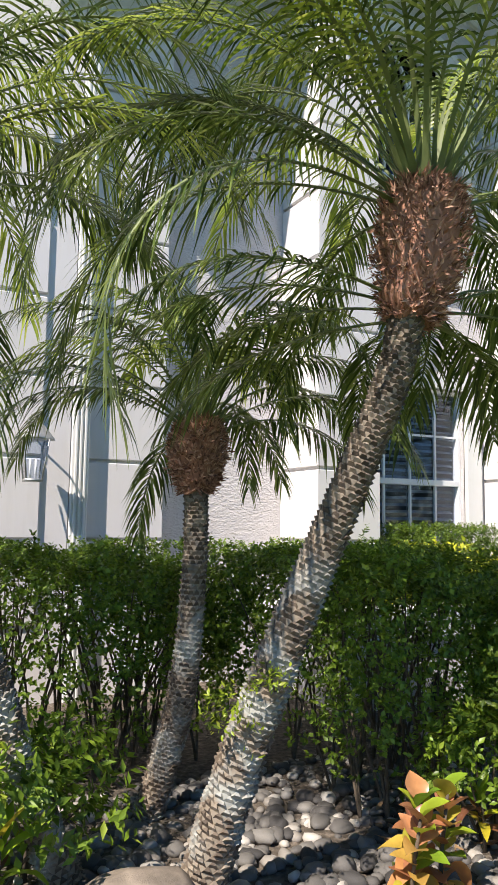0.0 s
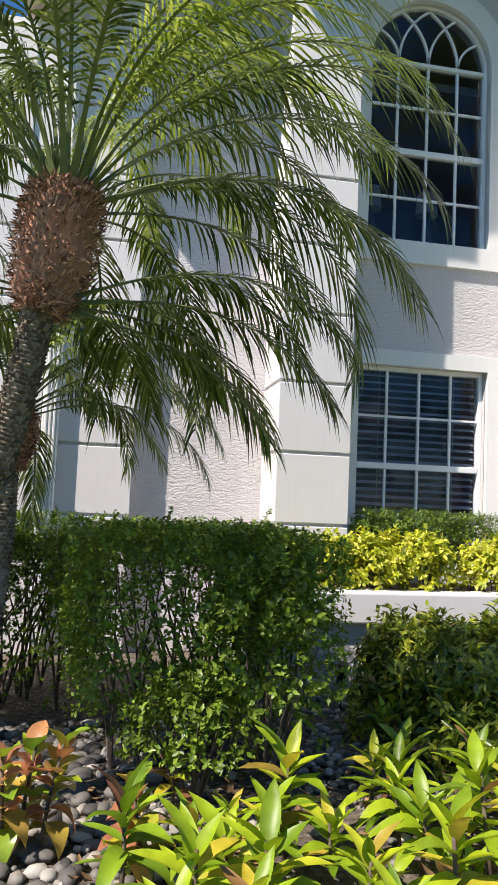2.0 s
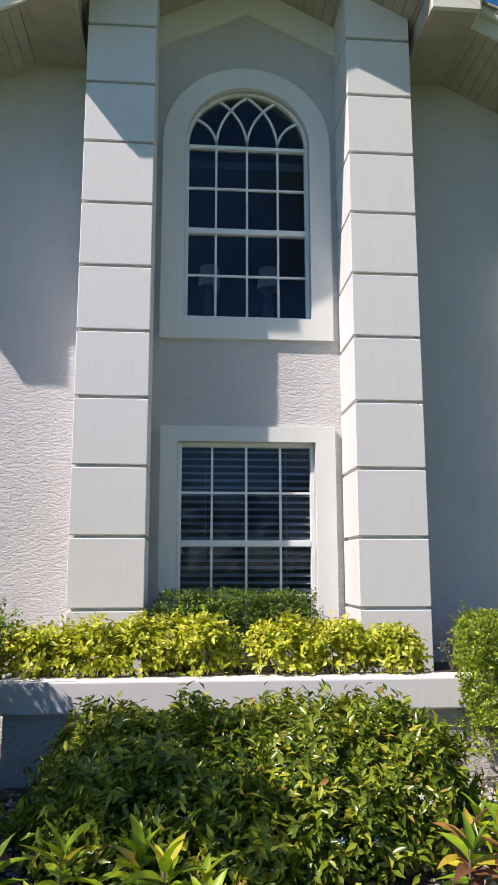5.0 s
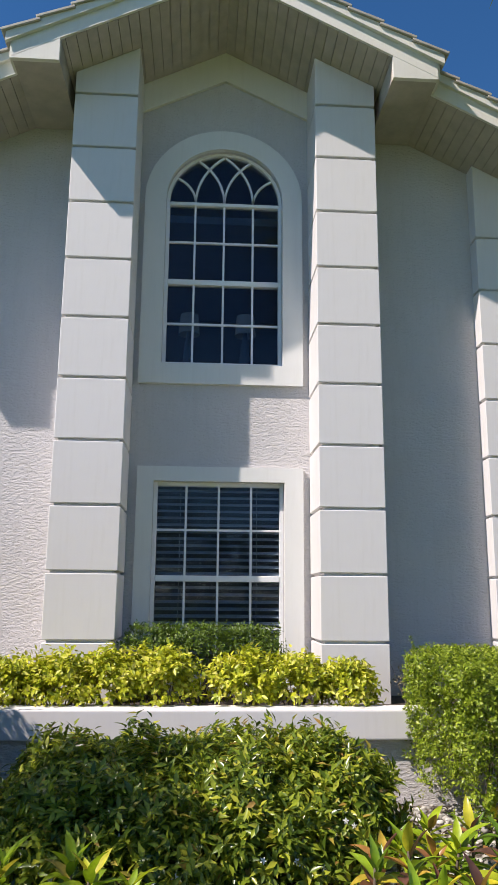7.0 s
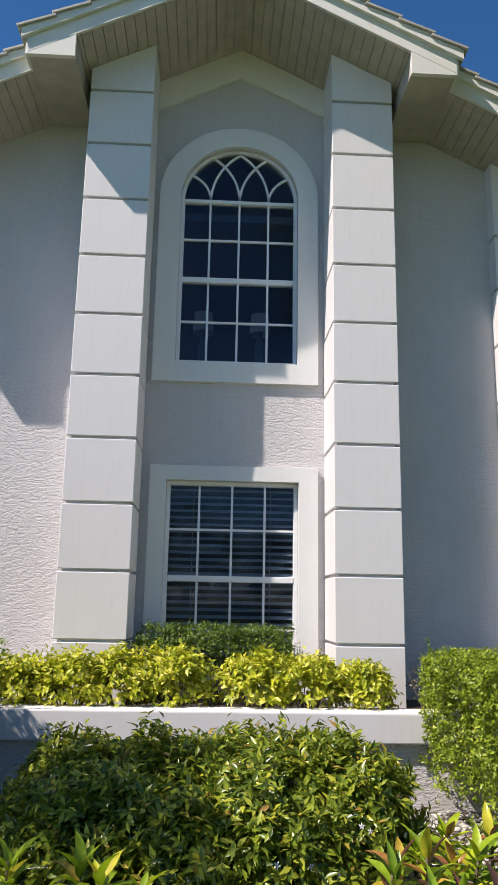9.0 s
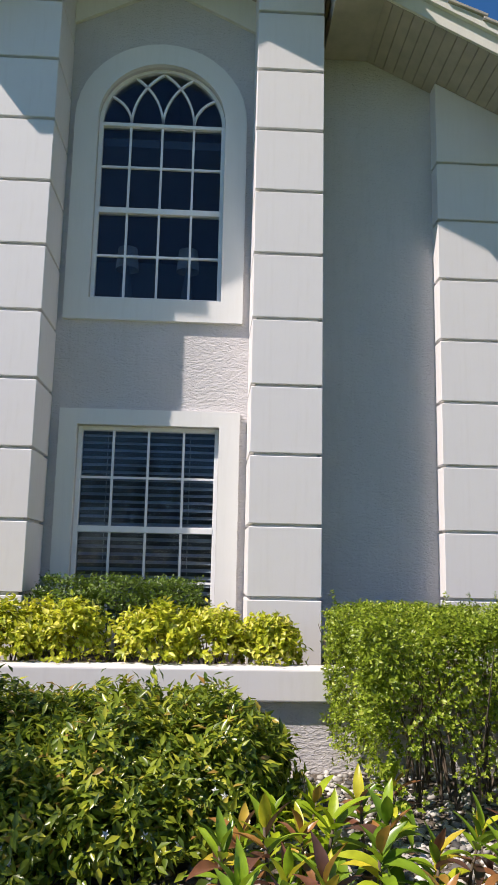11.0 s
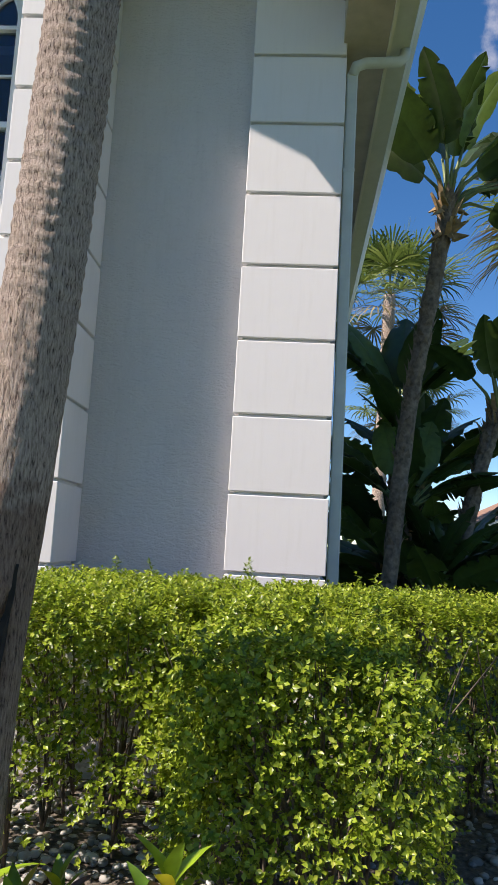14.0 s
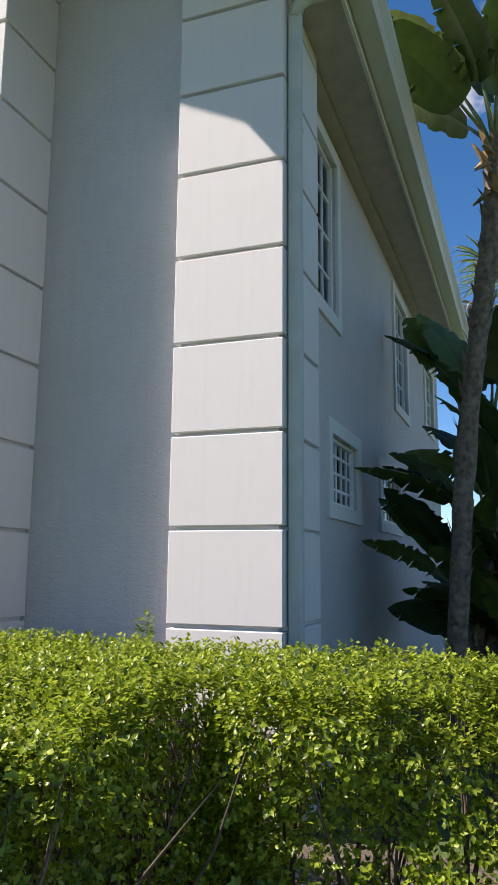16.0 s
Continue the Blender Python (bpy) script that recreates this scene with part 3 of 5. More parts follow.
def leaf_mesh(name, P, D, N, L, W, fold=0.25, droop=0.15):
    """Joined leaves: base P, direction D, upper side N, length L, width W (arrays)."""
    D = unit(D)
    S = unit(np.cross(D, N))
    U = np.cross(S, D)
    L, W = L[:, None], W[:, None]
    mid = P + D * L * 0.45 - U * W * fold
    V = np.stack([P, mid + S * W * 0.5 + U * W * fold, mid - S * W * 0.5 + U * W * fold, mid, P + D * L - U * L * droop], 1).reshape(-1, 3)
    n = len(P)
    i = np.arange(n)[:, None] * 5
    F = np.concatenate([i + np.array([[0, 1, 3]]), i + np.array([[0, 3, 2]]), i + np.array([[1, 4, 3]]), i + np.array([[2, 3, 4]])], 0)
    me = bpy.data.meshes.new(name)
    me.vertices.add(n * 5)
    me.vertices.foreach_set("co", V.astype(np.float32).ravel())
    me.loops.add(n * 12)
    me.loops.foreach_set("vertex_index", F.astype(np.int32).ravel())
    me.polygons.add(n * 4)
    me.polygons.foreach_set("loop_start", np.arange(0, n * 12, 3, dtype=np.int32))
    me.polygons.foreach_set("loop_total", np.full(n * 4, 3, np.int32))
    me.update(calc_edges=True)
    me.validate()
    return me


def sprigs(T, A, m, length, leaf_l, leaf_w, r):
    """Leaves in pairs along short twigs that start at T and run along A."""
    n = len(T)
    T, A = np.repeat(T, m, 0), unit(np.repeat(A, m, 0))
    s = np.tile(np.arange(m) / (m - 1), n)[:, None]
    P = T + A * s * length * r.uniform(0.7, 1.2, (n * m, 1))
    Q = r.normal(size=(n * m, 3))
    Q = unit(Q - A * (Q * A).sum(1, keepdims=True))
    D = unit(A * (0.35 + 0.5 * s) + Q)
    Nn = unit(A + 0.35 * r.normal(size=A.shape) + np.array([0, 0, 0.5]))
    k = r.uniform(0.65, 1.2, n * m)
    return P, D, Nn, leaf_l * k, leaf_w * k


def foliage(name, T, A, m, length, ll, lw, material, parent, r, label="", droop=0.15):
    P, D, Nn, L, W = sprigs(T, A, m, length, ll, lw, r)
    me = leaf_mesh(name, P, D, Nn, L, W, droop=droop)
    me.materials.append(material)
    ob = new(name, me)
    ob.parent = parent
    return tagged(ob, label, kind="stuff")


def hedge(label, spans, top, density, material, seed, low=0.12, bare=0.35, stem_n=60, tuft=0.0, ll=0.030, lw=0.020, shell=0.13):
    """A clipped hedge over spans (x0, x1, y0, y1): leaves thickest near the faces, stems inside."""
    r = np.random.default_rng(seed)
    x0, x1 = min(s[0] for s in spans), max(s[1] for s in spans)
    h = thing("hedge", label, "hedge", ((x0 + x1) / 2, spans[0][2], 0))
    o = np.array(h.location)
    w0, w1, w2 = waves(seed + 2, 2.6), waves(seed, 6.0), waves(seed + 1, 14.0)
    TT, AA = [], []
    for a0, a1, b0, b1, *own in spans:
        tz = own[0] if own else top
        area = (a1 - a0) * (b1 - b0)
        n = int(density * area * tz)
        P = r.uniform((a0 - 0.06, b0 - 0.06, low), (a1 + 0.06, b1 + 0.06, tz + 0.05), (n, 3))
        bulge = 0.075 * w0(P) + 0.05 * w1(P) + 0.02 * w2(P)
        d = np.stack([P[:, 0] - a0, a1 - P[:, 0], P[:, 1] - b0, b1 - P[:, 1], (tz - P[:, 2]) + 0.02], 1) + bulge[:, None]
        dm = d.min(1)
        near = np.argmin(d, 1)
        keep = np.exp(-np.maximum(dm, 0) / shell) * (dm > -0.03) * np.where(near == 4, 1.5, 1.0)
        keep *= np.clip((P[:, 2] - low) / (0.3 if own else bare), 0.10, 1.0) ** 1.2
        keep *= np.where(w2(P) + 0.7 * w1(P) < -0.9, 0.5, 1.0)
        keep *= np.where(near == 3, 0.12, 1.0) * np.where((near == 4) & (P[:, 1] > b0 + 1.6), 0.6, 1.0)
        ok = r.uniform(size=n) < keep
        P, near = P[ok], near[ok]
        out = np.array([(-1, 0, 0), (1, 0, 0), (0, -1, 0), (0, 1, 0), (0, 0, 1)], float)[near]
        A = out + 0.55 * r.normal(size=P.shape) + np.array([0, 0, 0.55])
        TT.append(P)
        AA.append(A)
    T, A = np.concatenate(TT), np.concatenate(AA)
    foliage("foliage", T - o, A, 6, 0.045, ll, lw, material, h, r)
    bm = bmesh.new()
    for a0, a1, b0, b1, *own in spans:
        k = int(stem_n * (a1 - a0) / 3)
        for _ in range(k):
            x, y = r.uniform(a0 + 0.1, a1 - 0.1), r.uniform(b0 + 0.15, min(b1, b0 + 1.3))
            for _ in range(3):
                q = r.normal(size=3) * 0.10
                pts = [Vector((x, y, 0)), Vector((x + q[0] * 0.5, y + q[1] * 0.5, top * 0.35)), Vector((x + q[0] * 1.6, y + q[1] * 1.2, top * 0.65)), Vector((x + q[0] * 2.2, y + q[1] * 1.8, top * 0.92))]
                tube(bm, [p - Vector(o) for p in pts], [0.009, 0.007, 0.005, 0.002], 5, cap=False)
    tagged(part("stem_mass", bm, M_STEM, h, "bare brown stems"), kind="stuff")
    # uncut shoots above the clipped top
    for _ in range(int(tuft)):
        a0, a1, b0, b1 = spans[r.integers(len(spans))][:4]
        p = np.array([r.uniform(a0, a1), r.uniform(b0 + 0.2, b1), top - 0.05])
        hgt = r.uniform(0.10, 0.24)
        zs = np.linspace(0.3, 1, 9)
        q = r.normal(size=2) * 0.04
        T2 = np.stack([p[0] + q[0] * zs, p[1] + q[1] * zs, p[2] + hgt * zs], 1)
        A2 = np.tile([[0, 0, 1.0]], (9, 1)) + r.normal(size=(9, 3)) * 0.3
        foliage("shoot", T2 - o, A2, 4, 0.02, 0.032, 0.018, material, h, r)
    return h


def leaf_ball(name, label, cat, c, rad, n, m, length, ll, lw, material, seed, group="", stem=True, droop=0.15, flat=0.0):
    """A rounded shrub: sprigs on an uneven ball, with stems."""
    r = np.random.default_rng(seed)
    t = thing(name, label, cat, (c[0], c[1], c[2] - rad[2]), group)
    u = unit(r.normal(size=(n, 3)))
    u[:, 2] = np.where(u[:, 2] < -0.35, -u[:, 2], u[:, 2])
    w = waves(seed, 3.2)
    dep = 1 - np.minimum(r.exponential(0.16, n), 0.6)
    P = u * dep[:, None] * (1 + 0.14 * w(u * 2))[:, None] * np.array(rad)
    if flat:
        P[:, 2] = np.minimum(P[:, 2], rad[2] * flat + r.normal(size=n) * 0.02)
    A = u + 0.5 * r.normal(size=u.shape) + np.array([0, 0, 0.4])
    P[:, 2] += rad[2]
    foliage("foliage", P, A, m, length, ll, lw, material, t, r, droop=droop)
    if stem:
        bm = bmesh.new()
        for _ in range(10):
            q = unit(r.normal(size=3)) * np.array(rad) * 0.75
            tube(bm, [(q[0] * 0.15, q[1] * 0.15, -0.02), (q[0] * 0.5, q[1] * 0.5, rad[2] * 0.5), (q[0], q[1], rad[2] * 1.0 + abs(q[2]) * 0.7)], [0.009, 0.006, 0.003], 5, cap=False)
        tagged(part("stem_mass", bm, M_STEM, t), kind="stuff")
    return t


# clipped hedges
hedge("clipped green hedge with bare stems behind the palms, leaves coloured as shaded", [(-3.0, 1.75, 3.75, 4.95), (1.75, 2.95, 2.75, 4.95)], 1.15, 13500, M_HEDGE_SHADED, 11, low=0.15, bare=0.62, stem_n=55, tuft=16)
hedge("clipped bright green hedge in front of the house corner", [(6.43, 7.75, 3.24, 4.6), (7.75, 8.75, 3.2, 4.7), (7.88, 8.72, 2.72, 3.25, 1.03), (6.62, 8.80, 4.6, 5.25), (8.80, 11.6, 3.9, 5.25)], 1.115, 27000, M_HEDGE, 12, low=0.12, bare=0.52, stem_n=34, tuft=26, ll=0.029, lw=0.0185, shell=0.08)
# leafy low shoots at the foot of the shade-coloured hedge
leaf_ball("shrub", "bright green low shrub at the foot of the hedge", "shrub", (2.28, 2.60, 0.31), (0.30, 0.24, 0.28), 330, 6, 0.06, 0.036, 0.021, M_SHRUB, 13)
leaf_ball("shrub", "bright green low shrub beside the hedge end", "shrub", (2.62, 2.64, 0.62), (0.36, 0.22, 0.45), 640, 6, 0.06, 0.036, 0.021, M_SHRUB, 14)

# jasmine mass under the planter
JAS = [(3.93, 3.58, 0.29, 0.44, 0.58, 0.36), (4.35, 3.55, 0.30, 0.62, 0.72, 0.40), (4.95, 3.58, 0.30, 0.60, 0.70, 0.40), (5.48, 3.62, 0.30, 0.50, 0.64, 0.39),
       (4.00, 3.05, 0.20, 0.42, 0.36, 0.27), (4.50, 2.98, 0.20, 0.48, 0.36, 0.28), (5.08, 3.02, 0.20, 0.46, 0.36, 0.28)]
for k, (x, y, z, a, b, c) in enumerate(JAS):
    j = leaf_ball("jasmine_bush", "glossy dark green jasmine bush with small white flowers", "bush", (x, y, z - 0.085), (a, b, c), 1700 if k < 4 else 720, 7, 0.12, 0.074, 0.029, M_JASMINE, 30 + k, "jasmine bushes below the planter", droop=0.3)
    r = np.random.default_rng(60 + k)
    for _ in range(9):
        u = unit(np.array([r.normal() * 0.6, -abs(r.normal()) - 0.3, abs(r.normal()) * 0.8]))
        p = u * np.array([a, b, c]) * 1.03 + np.array([0, 0, c])
        ang = np.linspace(0, 2 * math.pi, 6)[:5] + r.uniform(0, 6)
        e1 = unit(np.cross(u, [0, 0, 1.0]))
        e2 = np.cross(e1, u)
        D = np.cos(ang)[:, None] * e1 + np.sin(ang)[:, None] * e2
        me = leaf_mesh("flower", np.tile(p, (5, 1)), D, np.tile(u, (5, 1)), np.full(5, 0.022), np.full(5, 0.010), 0.1, 0.1)
        me.materials.append(M_FLOWER)
        f = new("flower", me)
        f.parent = j

# golden shrubs and boxwood in the planter
for k, (x, a, h) in enumerate([(3.1, 0.30, 0.22), (3.55, 0.30, 0.24), (3.98, 0.28, 0.25), (4.40, 0.28, 0.27), (5.10, 0.27, 0.25), (5.52, 0.27, 0.25), (5.98, 0.20, 0.22)]):
    leaf_ball("golden_shrub", "golden yellow-green leafy shrub in the planter", "shrub", (x, 5.02, 0.66 + h * 0.7), (a, 0.22, h), 420, 6, 0.09, 0.058, 0.032, M_GOLD, 80 + k, "golden shrubs in the planter", droop=0.25)
for k, x in enumerate((4.28, 4.72, 5.18)):
    leaf_ball("boxwood_shrub", "small-leaved dark green shrub under the window", "shrub", (x, 5.56, 1.02), (0.31, 0.25, 0.36), 900, 6, 0.05, 0.026, 0.014, M_BOX, 95 + k, "green shrubs under the window", flat=0.8)
M_DRY = leaf_mat("dry_leaf", [(0.0, (0.10, 0.09, 0.04)), (0.6, (0.22, 0.17, 0.08)), (1.0, (0.3, 0.24, 0.12))], 0.7, 0.1)
leaf_ball("dry_plant", "sparse dried twiggy plant behind the coping", "plant", (6.62, 5.35, 0.82), (0.16, 0.14, 0.16), 50, 5, 0.07, 0.03, 0.012, M_DRY, 99)


# ---- palms ----
def frond_mesh(azim, e0, length, droop, leaf_len, seed, pairs=50, width=0.0130, bend=0.0):
    """Rachis and leaflets of one feather leaf from the origin."""
    r = random.Random(seed)
    seg = 26
    p = Vector((0, 0, 0))
    pts, dirs = [p.copy()], []
    for k in range(seg):
        s = k / (seg - 1)
        e = e0 - droop * (s ** 1.45)
        a = azim + bend * s * s
        d = Vector((math.cos(a) * math.cos(e), math.sin(a) * math.cos(e), math.sin(e)))
        dirs.append(d)
        p = p + d * (length / seg)
        pts.append(p.copy())
    dirs.append(dirs[-1])
    V, F, MI = [], [], []
    # rachis, three-sided
    for k, q in enumerate(pts):
        rad = 0.010 * (1 - 0.85 * k / seg) + 0.0015
        if k < 3:
            rad *= 1.7 - 0.2 * k
        d = dirs[k]
        sd = d.cross(Vector((0, 0, 1))).normalized()
        up = sd.cross(d)
        V += [q + sd * rad, q - sd * rad, q + up * rad * 0.9]
    for k in range(seg):
        for j in range(3):
            a, b = 3 * k + j, 3 * k + (j + 1) % 3
            F.append((a, b, b + 3, a + 3))
            MI.append(1)
    for i in range(pairs):
        s = 0.20 + 0.80 * (i + r.uniform(-0.4, 0.4)) / (pairs - 0.4)
        s = min(max(s, 0.2), 1.0)
        f = s * seg
        k = min(int(f), seg - 1)
        q = pts[k].lerp(pts[k + 1], f - k)
        d = dirs[k]
        sd = d.cross(Vector((0, 0, 1))).normalized()
        up = sd.cross(d)
        ln = leaf_len * (0.22 + 0.78 * min(1, (s - 0.2) / 0.2)) * (1 - 0.55 * max(0, s - 0.55) / 0.45)
        for side in (-1, 1):
            fan = radians(52 - 22 * s + r.uniform(-7, 7))
            lift = r.uniform(0.0, 0.30)
            dd = (d * math.cos(fan) + sd * side * math.sin(fan) + up * lift).normalized()
            L = ln * r.uniform(0.88, 1.08)
            wv = (dd.cross(up)).normalized() * width * 0.5 * (0.75 + 0.25 * ln / leaf_len)
            base = len(V)
            sag = r.uniform(0.5, 0.95)
            g = Vector((0, 0, -1))
            for u, ww in ((0.0, 0.35), (0.25, 1.0), (0.62, 0.85)):
                c = q + dd * L * u + g * L * sag * u * u
                V += [c + wv * ww, c - wv * ww]
            V.append(q + dd * L * 0.95 + g * L * sag)
            F += [(base, base + 1, base + 3, base + 2), (base + 2, base + 3, base + 5, base + 4), (base + 4, base + 5, base + 6)]
            MI += [0, 0, 0]
    me = bpy.data.meshes.new("frond")
    me.from_pydata(V, [], F)
    me.polygons.foreach_set("material_index", MI)
    return me


def spline(pts, n):
    pts = [Vector(p) for p in pts]
    out = []
    for k in range(n + 1):
        f = k / n * (len(pts) - 1)
        i = min(int(f), len(pts) - 2)
        t = f - i
        p0, p1, p2, p3 = pts[max(i - 1, 0)], pts[i], pts[i + 1], pts[min(i + 2, len(pts) - 1)]
        out.append(0.5 * ((2 * p1) + (p2 - p0) * t + (2 * p0 - 5 * p1 + 4 * p2 - p3) * t * t + (3 * p1 - p0 - 3 * p2 + p3) * t ** 3))
    return out


def scaly_trunk_mat(nt, p):
    n = noise_tex(nt, 7, 5)
    c = ramp(nt, island(nt), [(0.0, (0.08, 0.06, 0.045)), (0.6, (0.17, 0.13, 0.095)), (1.0, (0.30, 0.25, 0.19))])
    z = nt.nodes.new("ShaderNodeSeparateXYZ")
    nt.links.new(nt.nodes.new("ShaderNodeTexCoord").outputs["Object"], z.inputs[0])
    half = nt.nodes.new("ShaderNodeMath")
    half.operation = "MULTIPLY"
    half.inputs[1].default_value = 0.5
    nt.links.new(z.outputs["Z"], half.inputs[0])
    low = ramp(nt, half.outputs[0], [(0.55, (1, 1, 1)), (0.72, (0, 0, 0))])
    lich = ramp(nt, n, [(0.48, (0, 0, 0)), (0.60, (1, 1, 1))])
    f = mix_rgb(nt, 1.0, lich, low, "MULTIPLY")
    nt.links.new(mix_rgb(nt, f, c, (0.37, 0.375, 0.34)), p.inputs["Base Color"])
    p.inputs["Roughness"].default_value = 0.9
    bump(nt, p, noise_tex(nt, 60, 4), 0.5, 0.006)


M_SCALE = mat("scaly_palm_bark", scaly_trunk_mat)


def fibre_build(nt, p):
    c = ramp(nt, island(nt), [(0.0, (0.13, 0.055, 0.035)), (0.5, (0.42, 0.20, 0.13)), (1.0, (0.70, 0.42, 0.29))])
    nt.links.new(c, p.inputs["Base Color"])
    p.inputs["Roughness"].default_value = 0.85
    bump(nt, p, noise_tex(nt, 50, 4, stretch=(1, 1, 0.3)), 0.8, 0.01)


M_FIBRE = mat("red_brown_fibre", fibre_build)


def date_palm(label, axis, radii, knot, fronds, seed, scale=1.0):
    """A pygmy date palm: scaly leaning trunk, fibrous head and arching feather leaves."""
    r = random.Random(seed)
    base = Vector(axis[0])
    t = thing("date_palm", label, "palm", base)
    line = [p - base for p in spline(axis, 60)]
    rr = np.interp(np.linspace(0, 1, 61), np.linspace(0, 1, len(radii)), radii)
    bm = bmesh.new()
    tube(bm, line, [float(v) * 0.93 for v in rr], 14)
    part("trunk", bm, M_SCALE, t, "rough leaning trunk with pale lichen")
    # leaf-base scales
    bm = bmesh.new()
    total = sum((b - a).length for a, b in zip(line, line[1:]))
    rings = int(total / 0.019)
    for k in range(rings):
        f = k / rings * 60
        i = min(int(f), 59)
        p = line[i].lerp(line[i + 1], f - i)
        d = (line[i + 1] - line[i]).normalized()
        e1 = d.orthogonal().normalized()
        e2 = d.cross(e1)
        rad = float(rr[i])
        for j in range(13):
            a = 2 * math.pi * (j + 0.5 * (k % 2)) / 13 + r.uniform(-0.1, 0.1)
            o = e1 * math.cos(a) + e2 * math.sin(a)
            s = d.cross(o)
            w = rad * 0.235
            out = rad * r.uniform(0.98, 1.13)
            q = p + o * rad * 0.88
            vs = [bm.verts.new(v) for v in (q - s * w - d * 0.006, q + s * w - d * 0.006, p + o * out + s * w * 0.6 + d * 0.012, p + o * out - s * w * 0.6 + d * 0.012, q + d * 0.022)]
            for fc in ((0, 1, 2, 3), (3, 2, 4), (1, 4, 2), (0, 3, 4)):
                bm.faces.new([vs[x] for x in fc])
    tagged(part("bark", bm, M_SCALE, t), kind="stuff")
    # fibrous head
    kp = [Vector(p) - base for p in knot[0]]
    bm = bmesh.new()
    kl = spline(kp, 14)
    kr = np.interp(np.linspace(0, 1, 15), np.linspace(0, 1, len(knot[1])), knot[1])
    tube(bm, kl, [float(v) * 0.88 for v in kr], 28)
    for v in bm.verts:
        v.co += Vector(noise.noise_vector(v.co * 11)) * 0.034 + Vector(noise.noise_vector(v.co * 38)) * 0.008
    part("crown_head", bm, M_FIBRE, t, "red-brown fibrous swollen crown head")
    n = 3200
    rg = np.random.default_rng(seed)
    f = rg.uniform(0, 13.99, n)
    P, D, N = [], [], []
    for q in f:
        i = int(q)
        p = kl[i].lerp(kl[i + 1], q - i)
        d = (kl[i + 1] - kl[i]).normalized()
        e1 = d.orthogonal().normalized()
        e2 = d.cross(e1)
        a = rg.uniform(0, 6.283)
        o = e1 * math.cos(a) + e2 * math.sin(a)
        P.append(p + o * float(kr[i]) * rg.uniform(0.84, 1.05))
        D.append(d * rg.uniform(-0.4, 1.0) + o * 0.45 + d.cross(o) * rg.uniform(-0.6, 0.6))
        N.append(o)
    P, D, N = (np.array([tuple(v) for v in q]) for q in (P, D, N))
    me = leaf_mesh("fibre_mass", P, D, N, rg.uniform(0.015, 0.055, n), rg.uniform(0.004, 0.013, n), 0.3, 0.0)
    me.materials.append(M_FIBRE)
    fb = new("fibre_mass", me)
    fb.parent = t
    tagged(fb, kind="stuff")
    # leaves
    top = kl[-1]
    for k, (az, e0, ln, dr, young, *drop) in enumerate(fronds):
        me = frond_mesh(az, e0, ln, dr, 0.27 * scale, seed * 100 + k, bend=r.uniform(-0.35, 0.35))
        for m in (M_FROND_NEW if young else M_FROND, M_PETIOLE):
            me.materials.append(m)
        ob = new("frond", me)
        ob.parent = t
        ob.location = top + Vector((math.cos(az), math.sin(az), 0)) * knot[1][-1] * 0.45 - Vector((0, 0, 0.04 + 0.10 * max(0, 0.9 - e0) + sum(drop)))
    return t


def crown(n, seed, lmin, lmax, low, extra=(), low_front=52):
    """Leaves spread round by the golden angle, older ones lower."""
    r = random.Random(seed)
    out = []
    for k in range(n):
        s = k / (n - 1)
        e0 = radians(84 - (84 - low) * s ** 1.6 + r.uniform(-8, 8))
        out.append((k * 2.39996 + r.uniform(-0.2, 0.2), e0, lmin + (lmax - lmin) * min(1, 0.35 + s) * r.uniform(0.82, 1.12), radians(140 - 22 * s + r.uniform(-24, 18)), r.random() < 0.42 - 0.45 * s))
    keep = []
    for f in out:
        a = (f[0] + math.pi) % (2 * math.pi) - math.pi
        if -2.75 < a < -0.75 and f[1] < radians(low_front):
            continue
        keep.append(f)
    return keep + list(extra)


# old lower leaves hanging below the head of the leaning palm: direction, rise, length, bend
SKIRT = [(-0.05, 24, 1.25, 72), (0.15, 12, 1.3, 66), (0.35, 28, 1.35, 80), (0.55, 6, 1.25, 56), (0.8, 18, 1.3, 68), (1.2, 10, 1.2, 60), (0.3, -6, 1.1, 46),
         (2.1, 14, 1.2, 64), (2.6, 18, 1.2, 68), (3.0, 20, 1.2, 70), (2.5, -4, 1.05, 46)]
date_palm("leaning pygmy date palm with a scaly trunk and arching fronds",
          [(0.93, 2.66, -0.05), (0.99, 2.62, 0.24), (1.08, 2.55, 0.60), (1.19, 2.49, 0.93), (1.32, 2.42, 1.29), (1.43, 2.33, 1.63), (1.50, 2.24, 1.92), (1.53, 2.20, 2.16)],
          [0.088, 0.085, 0.082, 0.078, 0.073, 0.068, 0.066, 0.066],
          ([(1.53, 2.20, 2.08), (1.55, 2.20, 2.17), (1.575, 2.20, 2.33), (1.60, 2.20, 2.50), (1.61, 2.20, 2.60)], [0.08, 0.135, 0.165, 0.155, 0.12]),
          crown(40, 5, 1.45, 1.8, 8,
                [(az, radians(e), ln, radians(dr), yg) for az, e, ln, dr, yg in
                 ((-0.35, 58, 1.75, 112, True), (-0.1, 44, 1.75, 105, False), (0.15, 66, 1.8, 118, True), (0.1, 30, 1.7, 92, False), (0.35, 50, 1.75, 112, False), (-0.25, 22, 1.6, 86, False), (0.4, 18, 1.6, 84, False),
                  (-0.55, 68, 1.6, 120, True), (2.75, 62, 1.7, 112, True), (3.1, 70, 1.75, 118, True), (3.4, 55, 1.7, 105, True), (2.5, 48, 1.6, 100, False), (-2.9, 64, 1.6, 112, True))]
                + [(az, radians(e), ln, radians(dr), False, 0.36) for az, e, ln, dr in SKIRT]), 21, 1.0)
